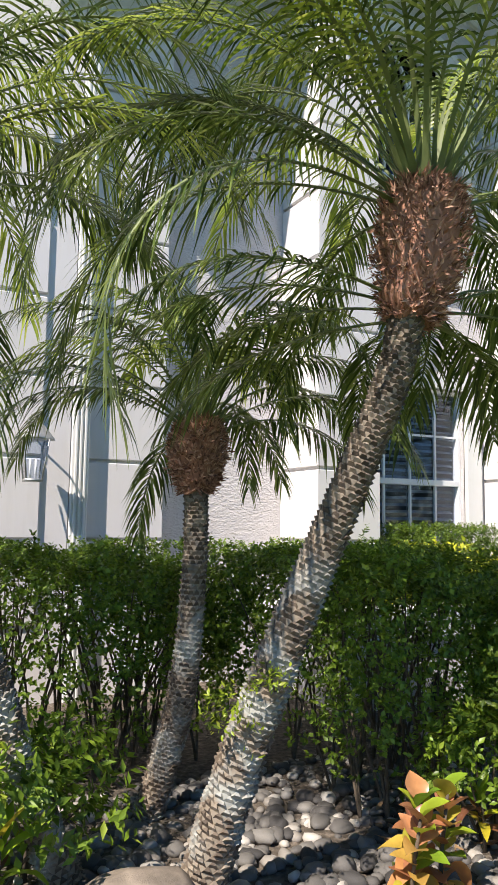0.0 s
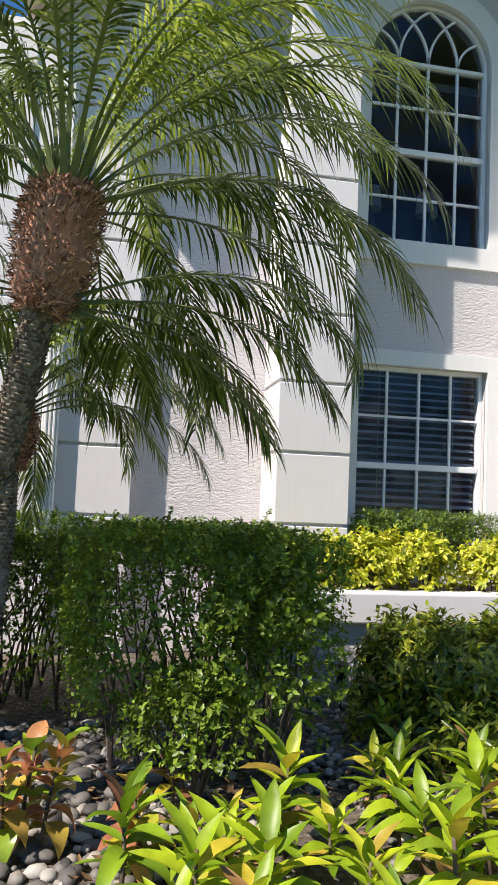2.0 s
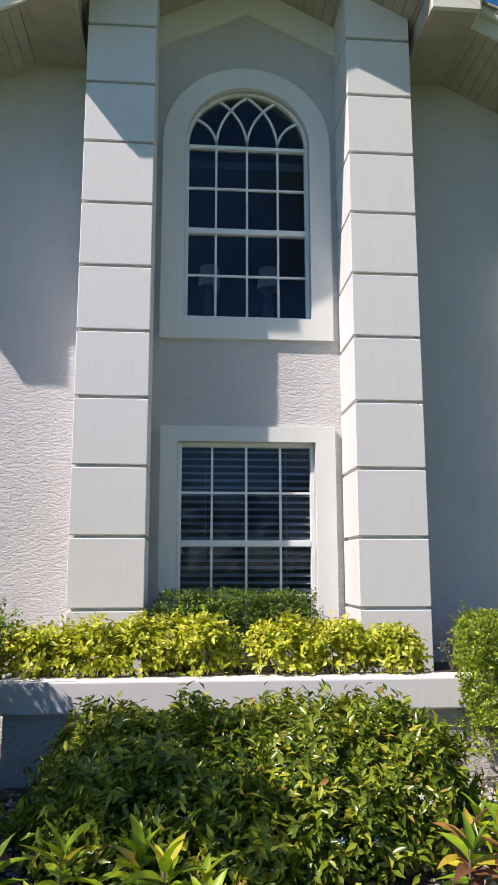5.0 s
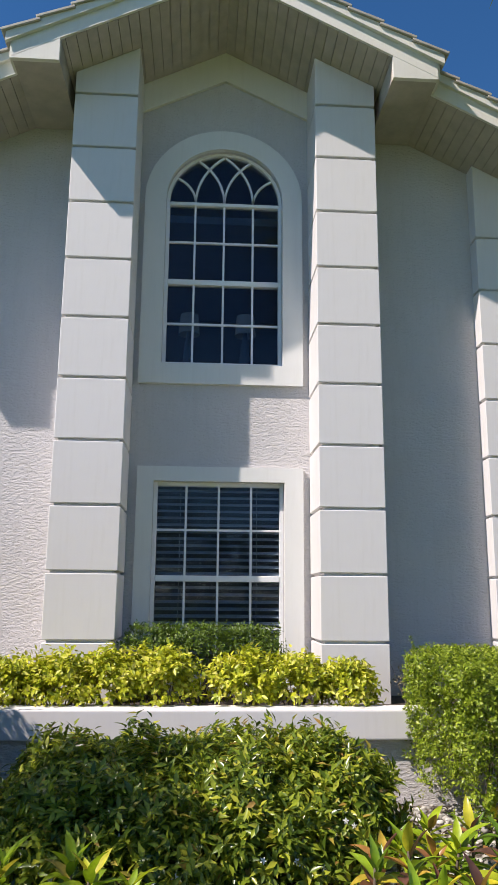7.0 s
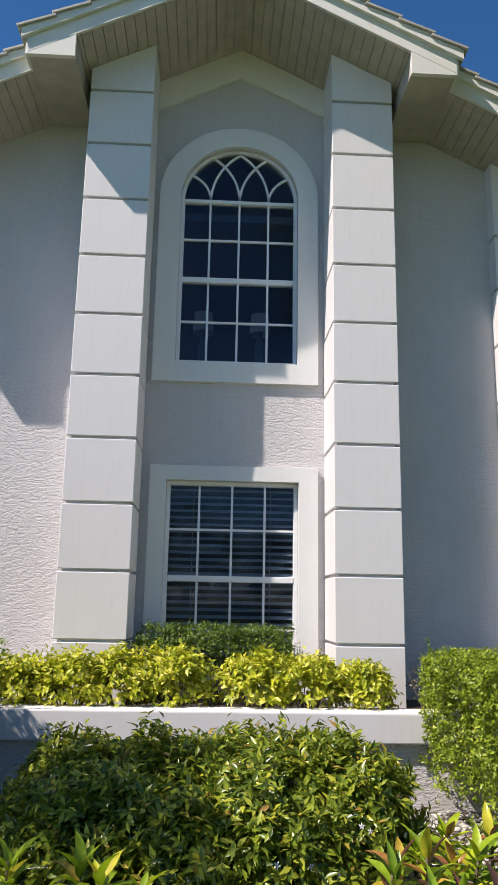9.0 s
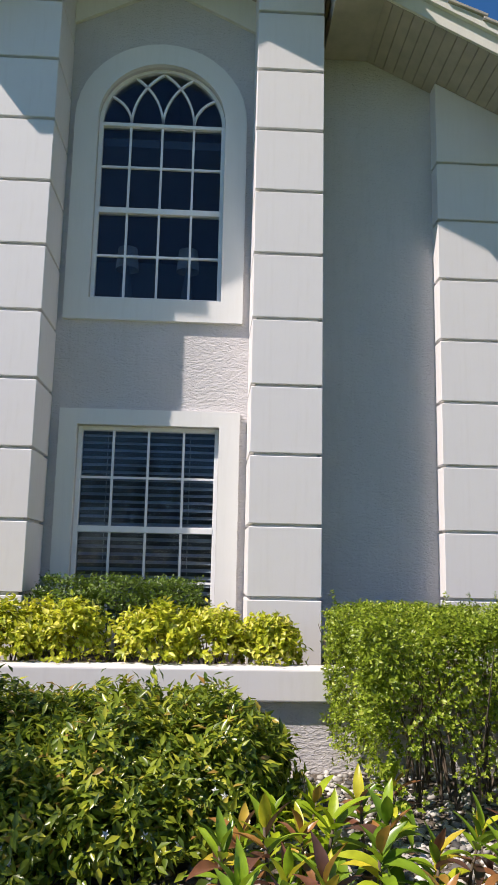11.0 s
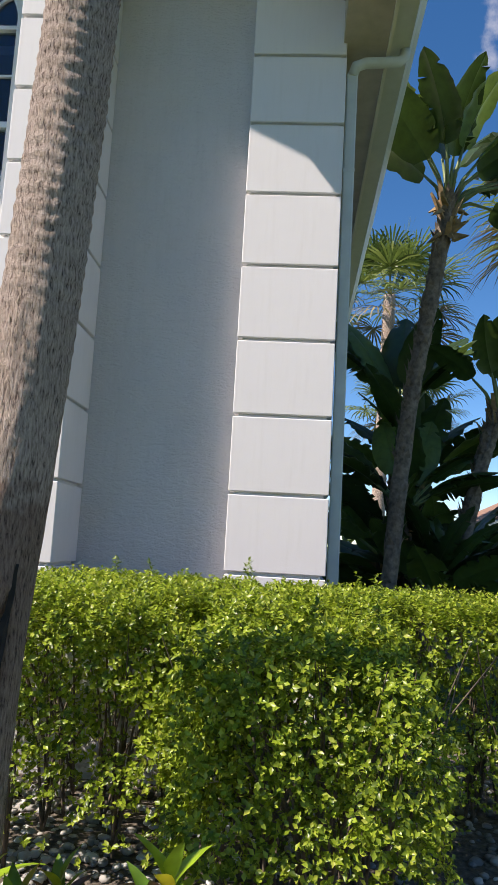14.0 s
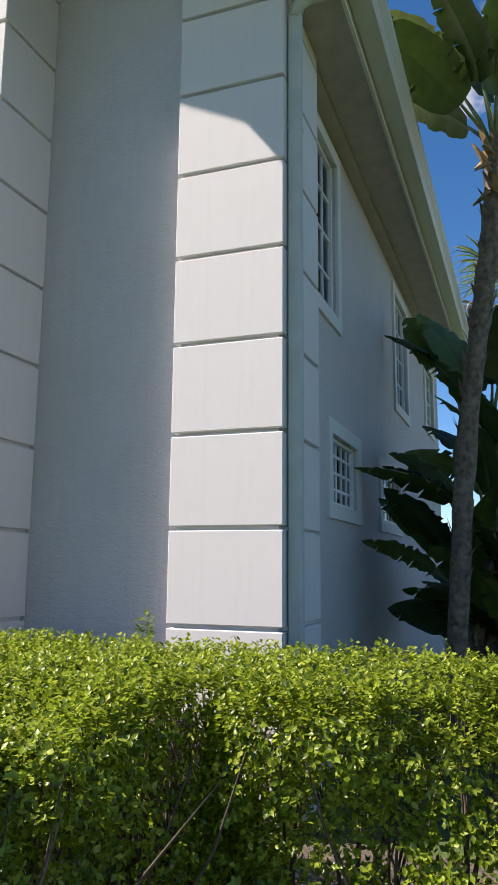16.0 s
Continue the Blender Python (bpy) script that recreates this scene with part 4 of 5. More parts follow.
date_palm("small pygmy date palm standing before the hedge",
          [(1.06, 3.52, -0.05), (1.17, 3.52, 0.29), (1.25, 3.52, 0.62), (1.29, 3.52, 1.15), (1.29, 3.52, 1.55)],
          [0.075, 0.072, 0.068, 0.062, 0.06],
          ([(1.29, 3.52, 1.50), (1.29, 3.52, 1.57), (1.29, 3.52, 1.68), (1.295, 3.52, 1.79), (1.30, 3.52, 1.86)], [0.07, 0.115, 0.145, 0.125, 0.08]),
          crown(20, 6, 0.95, 1.3, 22,
                [(az, radians(e), ln, radians(dr), False) for az, e, ln, dr in
                 ((0.0, 52, 1.45, 118), (0.3, 42, 1.45, 108), (0.55, 58, 1.4, 120), (-0.25, 34, 1.35, 100), (0.15, 24, 1.3, 92), (0.75, 30, 1.3, 96), (2.7, 48, 1.4, 112), (3.3, 36, 1.35, 100))], 66), 22, 0.85)
date_palm("leaning pygmy date palm with lichen on its trunk",
          [(0.60, 3.0, -0.05), (0.40, 3.0, 0.42), (0.26, 3.0, 0.80), (0.12, 3.05, 1.15), (-0.08, 3.1, 1.7), (-0.2, 3.15, 2.15)],
          [0.075, 0.072, 0.07, 0.068, 0.066, 0.066],
          ([(-0.2, 3.15, 2.10), (-0.21, 3.15, 2.2), (-0.22, 3.15, 2.38), (-0.23, 3.15, 2.56), (-0.23, 3.15, 2.62)], [0.075, 0.13, 0.165, 0.15, 0.1]),
          crown(38, 7, 1.45, 1.9, 14, [(az, radians(e), ln, radians(dr), yg) for az, e, ln, dr, yg in ((0.0, 60, 1.8, 110, True), (0.4, 50, 1.8, 105, False), (2.7, 66, 1.8, 120, True), (3.2, 58, 1.8, 115, False), (-2.7, 60, 1.8, 118, False), (-2.3, 70, 1.7, 125, True))]), 23, 1.0)


# tall bare-trunked palms
def bark_build(nt, p):
    v = noise_tex(nt, 62, 5, 0.7, stretch=(2.2, 2.2, 0.36))
    c = ramp(nt, v, [(0.36, (0.11, 0.075, 0.06)), (0.45, (0.47, 0.365, 0.305)), (0.64, (0.76, 0.63, 0.54))])
    n = noise_tex(nt, 1.3, 4)
    k = ramp(nt, n, [(0.35, (0.75, 0.70, 0.66)), (0.65, (1.05, 1.03, 1.0))])
    xyz = nt.nodes.new("ShaderNodeSeparateXYZ")
    nt.links.new(nt.nodes.new("ShaderNodeTexCoord").outputs["Object"], xyz.inputs[0])
    up = nt.nodes.new("ShaderNodeMath")
    up.operation = "MULTIPLY"
    up.inputs[1].default_value = 0.25
    rag = nt.nodes.new("ShaderNodeMath")
    rag.operation = "MULTIPLY_ADD"
    rag.inputs[1].default_value = 0.35
    nt.links.new(noise_tex(nt, 14, 4), rag.inputs[0])
    nt.links.new(xyz.outputs["Z"], rag.inputs[2])
    nt.links.new(rag.outputs[0], up.inputs[0])
    worn = ramp(nt, up.outputs[0], [(0.16, (0.95, 0.93, 0.92)), (0.30, (0.76, 0.70, 0.66)), (0.432, (0.62, 0.53, 0.49)), (0.452, (1.0, 1.0, 1.0))])
    base_col = mix_rgb(nt, 1.0, mix_rgb(nt, 1.0, c, k, "MULTIPLY"), worn, "MULTIPLY")
    nt.links.new(base_col, p.inputs["Base Color"])
    p.inputs["Roughness"].default_value = 0.9
    hz0 = noise_tex(nt, 16, 5, 0.7, stretch=(0.8, 0.8, 1.8))
    sc = nt.nodes.new("ShaderNodeMath")
    sc.operation = "MULTIPLY"
    sc.inputs[1].default_value = 0.45
    nt.links.new(hz0, sc.inputs[0])
    hz = sc.outputs[0]
    s = nt.nodes.new("ShaderNodeMath")
    s.operation = "ADD"
    nt.links.new(v, s.inputs[0])
    nt.links.new(hz, s.inputs[1])
    bump(nt, p, s.outputs[0], 1.0, 0.03)


M_BARK = mat("fibrous_palm_bark", bark_build)
# near-black colour that paints the shade inside the bark split
M_SPLIT = mat("dark_split_shade", plain((0.022, 0.018, 0.015), 0.95, var=0.5, scale=30, bstr=0.6))


def tall_palm(label, axis, radii, top_z, seed, leaves=26, dead=6, leaf=1.4, crack=False):
    base = Vector(axis[0])
    t = thing("palm_tree", label, "palm", base)
    near = base.y < 6
    nseg, sides = (420, 72) if near else (60, 16)
    line = [p - base for p in spline(axis, nseg)]
    rr = np.interp(np.linspace(0, 1, nseg + 1), np.linspace(0, 1, len(radii)), radii)
    bm = bmesh.new()
    tube(bm, line, [float(v) for v in rr], sides)
    bm.verts.ensure_lookup_table()
    for i, v in enumerate(bm.verts):
        ring, j = divmod(i, sides)
        if ring > nseg:
            continue
        c = line[ring]
        o = (v.co - c).normalized()
        a = 2 * math.pi * j / sides
        z = c.z
        ridge = noise.noise(Vector((math.cos(a) * 7, math.sin(a) * 7, z * 3.5 + seed)))
        fine = noise.noise(Vector((math.cos(a) * 24, math.sin(a) * 24, z * 9 + seed)))
        rings = math.sin(z * 115 + 2.5 * noise.noise(Vector((math.cos(a) * 1.5, math.sin(a) * 1.5, z * 3)))) * min(1.0, max(0.0, (z - 1.6)))
        cut = 0.0
        if crack and 0.15 < z < 1.32:
            off = (math.atan2(o.y, o.x) + 0.70 + 0.07 * math.sin(z * 5)) * 8.0
            cut = -0.075 * math.exp(-off * off) * min(1.0, (1.32 - z) * 5)
        v.co += o * (0.0030 * ridge + 0.0035 * fine + 0.0032 * rings + cut)
    trunk = part("trunk", bm, M_BARK, t, "grey-brown fibrous trunk")
    if crack:
        # strip laid over the groove, standing for its shaded depth
        bm = bmesh.new()
        rows = []
        for k in range(25):
            z = 0.22 + 1.16 * k / 24
            i = min(range(len(line)), key=lambda q: abs(line[q].z - z))
            half = (0.006 + 0.020 * math.sin(math.pi * k / 24) ** 0.6 * (0.75 + 0.35 * math.sin(k * 1.7))) / float(rr[i])
            mid = -0.66 + 0.09 * math.sin(z * 5) + 0.03 * math.sin(z * 31)
            rows.append([bm.verts.new(line[i] + Vector((math.cos(a), math.sin(a), 0)) * (float(rr[i]) + d)) for a, d in ((mid - half, -0.004), (mid, 0.008), (mid + half, -0.004))])
        for a, b in zip(rows, rows[1:]):
            for j in (0, 1):
                bm.faces.new((a[j], a[j + 1], b[j + 1], b[j]))
        part("bark_split", bm, M_SPLIT, trunk, "split in the bark with its inner shade painted dark")
    r = random.Random(seed)
    top = line[-1]
    for k in range(leaves):
        az = k * 2.39996 + r.uniform(-0.2, 0.2)
        s = k / leaves
        me = fan_leaf(leaf * r.uniform(0.85, 1.1), radians(75 - 105 * s), az, seed * 50 + k)
        me.materials.append(M_FROND if s < 0.8 else M_DRY)
        me.materials.append(M_PETIOLE)
        ob = new("fan_leaf", me)
        ob.parent = t
        ob.location = top
    return t


def fan_leaf(size, elev, az, seed):
    """A palmate leaf: stalk and a fan of pointed segments whose ends hang."""
    r = random.Random(seed)
    d = Vector((math.cos(az) * math.cos(elev), math.sin(az) * math.cos(elev), math.sin(elev)))
    sd = d.cross(Vector((0, 0, 1))).normalized()
    up = sd.cross(d)
    stalk = d * size * 0.85 + Vector((0, 0, -0.12 * size))
    V, F, MI = [], [], []
    for p, w in ((Vector((0, 0, 0)), 0.022), (stalk * 0.5 + Vector((0, 0, 0.04)), 0.014), (stalk, 0.010)):
        V += [p + sd * w, p - sd * w, p + up * w]
    for k in range(2):
        for j in range(3):
            a, b = 3 * k + j, 3 * k + (j + 1) % 3
            F.append((a, b, b + 3, a + 3))
            MI.append(1)
    n = 30
    for k in range(n):
        a = radians(-125 + 250 * k / (n - 1))
        dd = (d * math.cos(a) + sd * math.sin(a) + up * r.uniform(0.0, 0.25)).normalized()
        L = size * 0.8 * (1 - 0.25 * abs(a) / 2.2) * r.uniform(0.9, 1.05)
        wv = dd.cross(up).normalized() * size * 0.020
        b = len(V)
        for u, ww, g in ((0.02, 0.35, 0.0), (0.5, 1.0, 0.03), (0.8, 0.55, 0.14)):
            c = stalk + dd * L * u - Vector((0, 0, g * L))
            V += [c + wv * ww, c - wv * ww]
        V.append(stalk + dd * L - Vector((0, 0, L * 0.34)))
        F += [(b, b + 1, b + 3, b + 2), (b + 2, b + 3, b + 5, b + 4), (b + 4, b + 5, b + 6)]
        MI += [0, 0, 0]
    me = bpy.data.meshes.new("fan_leaf")
    me.from_pydata(V, [], F)
    me.polygons.foreach_set("material_index", MI)
    return me


tall_palm("tall palm with a bare fibrous trunk in the garden bed",
          [(7.20, 2.405, -0.05), (7.21, 2.405, 0.55), (7.245, 2.405, 1.15), (7.305, 2.405, 1.75), (7.36, 2.405, 2.6), (7.395, 2.405, 3.55), (7.43, 2.405, 5.2), (7.5, 2.405, 7.6)],
          [0.172, 0.158, 0.145, 0.130, 0.126, 0.124, 0.118, 0.11], 7.6, 3, crack=True)
tall_palm("tall palm with a pale trunk rising out of the hedge",
          [(10.25, 4.2, -0.05), (10.2, 4.2, 1.2), (10.11, 4.2, 2.5), (10.03, 4.2, 3.5), (9.95, 4.2, 5.5), (9.9, 4.2, 8.0)],
          [0.17, 0.15, 0.135, 0.13, 0.12, 0.11], 8.0, 4)


# ---- broad-leaved plants ----
def blade_mesh(name, L, W, curl, fold, wave, seed, st=7, tip=0.9):
    """A lance-shaped leaf along +x with a channelled midrib."""
    r = random.Random(seed)
    V, F = [], []
    for k in range(st + 1):
        s = k / st
        w = W * 0.5 * math.sin(math.pi * min(1, s ** 0.8 * 0.97 + 0.03)) ** tip
        x = L * s * math.cos(curl * s * 0.6)
        z = L * (0.0 - 0.5 * curl * s * s)
        lift = fold * w
        wv = wave * W * math.sin(s * 9 + seed)
        V += [(x, w, z + lift + wv), (x, 0, z), (x, -w, z + lift - wv)]
    for k in range(st):
        a = 3 * k
        F += [(a, a + 3, a + 4, a + 1), (a + 1, a + 4, a + 5, a + 2)]
    me = bpy.data.meshes.new(name)
    me.from_pydata(V, [], F)
    me.polygons.foreach_set("use_smooth", [True] * len(F))
    return me


def rosette(name, label, cat, material, n, h, L, W, seed, group, spread=1.0, low_leaf=0.45):
    """Leaves spiralling up a short stem; prototype for copies."""
    r = random.Random(seed)
    t = thing(name, label, cat, (0, 0, 0), group)
    bm = bmesh.new()
    tube(bm, [(0, 0, -0.02), (0.01, 0.0, h * 0.5), (0.0, 0.01, h + 0.02)], [0.010, 0.008, 0.006], 6)
    part("stem", bm, M_STEM, t)
    kinds = [blade_mesh("leaf", L * q, W * q, c, 0.5, 0.05, seed + i) for i, (q, c) in enumerate(((1.0, 0.9), (0.85, 0.5), (0.7, 0.2), (1.05, 1.3)))]
    for me in kinds:
        me.materials.append(material)
    for k in range(n):
        s = k / max(1, n - 1)
        ob = new("leaf", kinds[r.randrange(4) if s < 0.7 else r.choice((1, 2))])
        ob.parent = t
        el = 4 + 66 * s ** 1.2 + r.uniform(-9, 9)
        ob.matrix_local = pose(0, 0, h * (low_leaf + (1 - low_leaf) * s), r.uniform(-14, 14), -el * spread, k * 137.5 + r.uniform(-15, 15))
    return t


GREEN = [rosette("croton_plant", "bright yellow-green croton with long arching leaves", "plant", M_CROT, 15 + k, 0.25 + 0.03 * k, 0.225, 0.066, 200 + k, "green crotons in the garden bed", 0.82) for k in range(4)]
MIXED = [rosette("croton_plant", "croton with green, yellow and rust-brown leaves", "plant", M_CROT_MIX, 13 + k, 0.25 + 0.03 * k, 0.22, 0.065, 300 + k, "mottled crotons round the palm") for k in range(4)]
ORANGE = [rosette("croton_plant", "orange and green croton among the stones", "plant", M_CROT_RED, 18, 0.33 + 0.04 * k, 0.150, 0.105, 400 + k, "orange crotons", 0.8, 0.25) for k in range(3)]


def scatter(protos, spots, seed, smin=0.85, smax=1.15):
    r = random.Random(seed)
    used = set()
    for k, (x, y) in enumerate(spots):
        i = r.randrange(len(protos))
        left = [q for q in range(len(protos)) if q not in used]
        if left and len(left) >= len(spots) - k:
            i = left[0]
        p = protos[i]
        m = pose(x, y, 0, r.uniform(-9, 9), r.uniform(-9, 9), r.uniform(0, 360))
        sc = r.uniform(smin, smax)
        if i not in used:
            used.add(i)
            ob = p
            p.matrix_basis = m
        else:
            ob = copy_thing(p, m)
        ob.scale = (sc, sc, sc)


def bed(x0, x1, y0, y1, step, seed, keep=1.0):
    r = random.Random(seed)
    out = []
    y = y0
    row = 0
    while y <= y1:
        x = x0 + (step / 2 if row % 2 else 0)
        while x <= x1:
            if r.random() < keep:
                out.append((x + r.uniform(-0.09, 0.09), y + r.uniform(-0.08, 0.08)))
            x += step
        y += step * 0.85
        row += 1
    return out


scatter(GREEN, bed(2.05, 4.45, 1.2, 2.5, 0.27, 1, 0.78) + [(2.95, 3.5), (3.4, 3.15), (5.85, 2.95), (6.1, 2.75), (6.05, 3.15), (0.15, 2.95), (0.45, 3.15), (-0.2, 3.1)], 2, 0.6, 1.2)
scatter(MIXED, bed(5.6, 8.0, 1.35, 2.75, 0.30, 3, 0.85) + [(6.55, 3.3), (6.35, 3.1), (1.95, 1.75), (2.2, 2.55), (3.3, 2.75), (0.3, 2.75)], 4, 0.75, 1.1)
scatter(ORANGE, [(1.58, 2.27), (1.66, 2.22), (1.53, 2.22), (1.97, 2.08), (2.05, 1.98)], 5, 0.7, 1.0)

# epiphytic fern on the leaning palm
leaf_ball("fern", "small yellow-green fern growing on the palm trunk", "fern", (0.95, 2.44, 0.66), (0.06, 0.06, 0.13), 30, 6, 0.06, 0.024, 0.011, M_HEDGE, 140, stem=False)
leaf_ball("fern", "small yellow-green fern growing on the palm trunk", "fern", (1.08, 2.38, 0.80), (0.07, 0.05, 0.05), 22, 6, 0.05, 0.024, 0.011, M_HEDGE, 141, stem=False)
leaf_ball("undergrowth", "mixed green undergrowth at the foot of the palms", "plants", (0.25, 3.1, 0.28), (0.55, 0.35, 0.30), 420, 6, 0.10, 0.06, 0.025, M_HEDGE_SHADED, 142)
leaf_ball("undergrowth", "yellow-green leafy plant at the palm's foot", "plants", (0.02, 2.6, 0.62), (0.20, 0.2, 0.22), 120, 6, 0.07, 0.04, 0.02, M_HEDGE, 143)


# ---- bird-of-paradise trees ----
def paddle_mesh(L, W, seed, tears=5):
    """A paddle leaf along +x, torn into strips from the edge."""
    r = random.Random(seed)
    V, F = [], []
    st = 18
    for side in (-1, 1):
        cuts = {r.randrange(3, st) for _ in range(tears)}
        prev = None
        for k in range(st + 1):
            s = k / st
            w = W * 0.5 * math.sin(math.pi * (0.06 + 0.94 * s) ** 0.75) ** 0.6 if s < 1 else 0.0
            c = (L * s, 0, -0.30 * L * s * s)
            sag = 0.25 * w
            row = [c, (L * s + 0.02, side * w * 0.5, c[2] + 0.16 * w), (L * s + 0.04, side * w, c[2] + 0.12 * w - sag * r.uniform(0.2, 1.0))]
            i = len(V)
            V += row
            if prev is not None:
                if k in cuts:
                    F.append((prev, i, i + 1, prev + 1))
                    V.append((row[2][0] - L / st * 0.45, row[2][1] * 0.92, row[2][2] - 0.06))
                    F += [(prev + 1, i + 1, len(V) - 1), (prev + 1, len(V) - 1, prev + 2)]
                else:
                    F += [(prev, i, i + 1, prev + 1), (prev + 1, i + 1, i + 2, prev + 2)]
            prev = i
    me = bpy.data.meshes.new("leaf_blade")
    me.from_pydata(V, [], F)
    me.polygons.foreach_set("use_smooth", [True] * len(F))
    me.materials.append(M_BANANA)
    return me


PADDLES = [paddle_mesh(1.2, 0.60, 500 + k, 1 + k) for k in range(4)]
M_SHEATH = mat("tan_leaf_sheath", plain((0.36, 0.24, 0.12), 0.8, var=0.4, scale=12))
M_BOPT = mat("fibrous_dark_trunk", plain((0.20, 0.155, 0.12), 0.95, var=0.5, scale=18, bstr=0.8))


def paradise_tree(label, axis, radius, n, seed, face, size=1.0, spread=75, lean=0):
    r = random.Random(seed)
    base = Vector(axis[0])
    t = thing("paradise_tree", label, "tree", base, "bird-of-paradise plants")
    line = [p - base for p in spline(axis, 40)]
    bm = bmesh.new()
    tube(bm, line, radius, 16)
    for v in bm.verts:
        v.co += Vector(noise.noise_vector(v.co * 16)) * radius * 0.28
    for k in range(150):
        q = line[r.randrange(1, len(line))]
        ang = r.uniform(0, 6.283)
        o = Vector((math.cos(ang), math.sin(ang), 0))
        s = Vector((-o.y, o.x, 0)) * 0.05
        b = q + o * radius * 0.9
        bm.faces.new([bm.verts.new(c) for c in (b - s, b + s, b + o * 0.06 + Vector((0, 0, r.uniform(0.08, 0.2))))])
    part("trunk", bm, M_BOPT, t, "dark fibrous trunk with old leaf bases")
    top = line[-1]
    bm = bmesh.new()
    for k in range(26):
        ang = k * 2.4
        o = Vector((math.cos(ang), math.sin(ang), 0))
        s = Vector((-o.y, o.x, 0)) * r.uniform(0.02, 0.05)
        b = top + o * radius * 0.75 - Vector((0, 0, r.uniform(0.05, 0.5)))
        e = b + o * r.uniform(0.06, 0.22) + Vector((0, 0, r.uniform(-0.1, 0.4)))
        v = [bm.verts.new(c) for c in (b - s, b + s, e + s * 0.5, e - s * 0.5, b - o * 0.03 + Vector((0, 0, 0.12)))]
        for f in ((0, 1, 2, 3), (0, 3, 4), (1, 4, 2), (3, 2, 4)):
            bm.faces.new([v[i] for i in f])
    part("leaf_sheath", bm, M_SHEATH, t, "split tan leaf sheaths")
    for k in range(n):
        s = (k + 0.5) / n
        ang = radians(lean - spread + 2 * spread * s + r.uniform(-6, 6))
        side = Vector((math.cos(face), math.sin(face), 0))
        away = Vector((-math.sin(face), math.cos(face), 0)) * r.uniform(-0.45, 0.45)
        d = (side * math.sin(ang) + Vector((0, 0, 1)) * math.cos(ang) + away).normalized()
        pl = size * r.uniform(0.5, 0.8)
        bm = bmesh.new()
        end = top + d * pl + Vector((0, 0, -0.08 * pl))
        tube(bm, [top - Vector((0, 0, 0.12)), top + d * pl * 0.5, end], [0.035, 0.022, 0.014], 7)
        stalk = part("stalk", bm, M_PETIOLE, t)
        ob = new("leaf_blade", PADDLES[r.randrange(4)])
        ob.parent = stalk
        dd = (d + Vector((side.x * math.sin(ang), side.y * math.sin(ang), -0.15)) * 0.25).normalized()
        rot = dd.to_track_quat("X", "Z").to_matrix().to_4x4()
        ob.matrix_local = Matrix.Translation(end) @ rot @ Matrix.Rotation(r.uniform(-1.0, 1.0), 4, "X") @ Matrix.Scale(size * r.uniform(0.85, 1.1), 4)
    return t


paradise_tree("tall bird-of-paradise tree with torn paddle leaves", [(9.20, 8.5, 0), (9.30, 8.5, 1.5), (9.44, 8.5, 3.0), (9.60, 8.48, 4.0), (9.72, 8.4, 4.85), (9.79, 8.3, 5.45)], 0.088, 15, 601, 0.25, 0.92, 62, 20)
paradise_tree("leaning bird-of-paradise tree with a pale upright leaf", [(9.95, 9.3, 0), (10.18, 9.3, 1.3), (10.45, 9.35, 2.5), (10.68, 9.42, 3.25)], 0.095, 9, 602, 0.2, 0.72, 58, 14)
for x, y, h, sd, n, size, spread in ((9.52, 10.3, 3.1, 603, 9, 1.0, 34), (9.75, 10.2, 2.2, 608, 11, 0.9, 50), (9.32, 9.3, 1.25, 604, 11, 0.7, 52), (9.75, 8.95, 0.9, 605, 11, 0.7, 48),
                                     (9.95, 10.8, 0.6, 606, 12, 1.0, 70), (9.5, 9.4, 1.9, 611, 11, 0.75, 55), (10.25, 10.1, 0.9, 612, 11, 0.8, 55), (10.0, 9.2, 0.5, 613, 11, 0.75, 55)):
    paradise_tree("clump of dark paddle leaves by the side wall", [(x, y, 0), (x + 0.02, y, h * 0.5), (x + 0.04, y, h)], 0.11, n, sd, 0.1, size, spread, 6)

# palms beyond
tall_palm("distant fan palm behind the house", [(10.3, 19.5, 0), (10.35, 19.5, 4), (10.45, 19.5, 8.2)], [0.2, 0.17, 0.16], 8.2, 8, 30, 8, 1.6)
tall_palm("distant fan palm behind the house", [(11.4, 22, 0), (11.4, 22, 3), (11.4, 22, 5.6)], [0.2, 0.17, 0.16], 5.6, 9, 26, 8, 1.4)
tall_palm("fan palm with dry hanging leaves beside the garden", [(13.2, 12.6, 0), (13.2, 12.6, 4), (13.1, 12.6, 7.7)], [0.22, 0.18, 0.17], 7.7, 10, 44, 8, 1.55)

# ---- neighbouring house ----
M_NB = mat("beige_stucco", plain((0.60, 0.54, 0.46), 0.85, var=0.08))
M_NBROOF = mat("brown_tile_roof", plain((0.26, 0.15, 0.10), 0.9, var=0.3, scale=9))
nb = thing("neighbour_house", "beige single-storey house with a brown tiled hip roof", "house", (16.5, 24.5, 0))
part("wall", box(-2.3, 7.5, -2.4, 3.5, -0.1, 2.45), M_NB, nb)
bm = bmesh.new()
r0 = [bm.verts.new(v) for v in ((-2.9, -3.0, 2.42), (8.1, -3.0, 2.42), (8.1, 4.1, 2.42), (-2.9, 4.1, 2.42))]
r1 = [bm.verts.new(v) for v in ((0.4, 0.5, 4.2), (5.2, 0.5, 4.2))]
for f in ((r0[0], r0[1], r1[1], r1[0]), (r0[1], r0[2], r1[1]), (r0[2], r0[3], r1[0], r1[1]), (r0[3], r0[0], r1[0]), (r0[3], r0[2], r0[1], r0[0])):
    bm.faces.new(f)
roof_nb = part("roof", bm, M_NBROOF, nb)
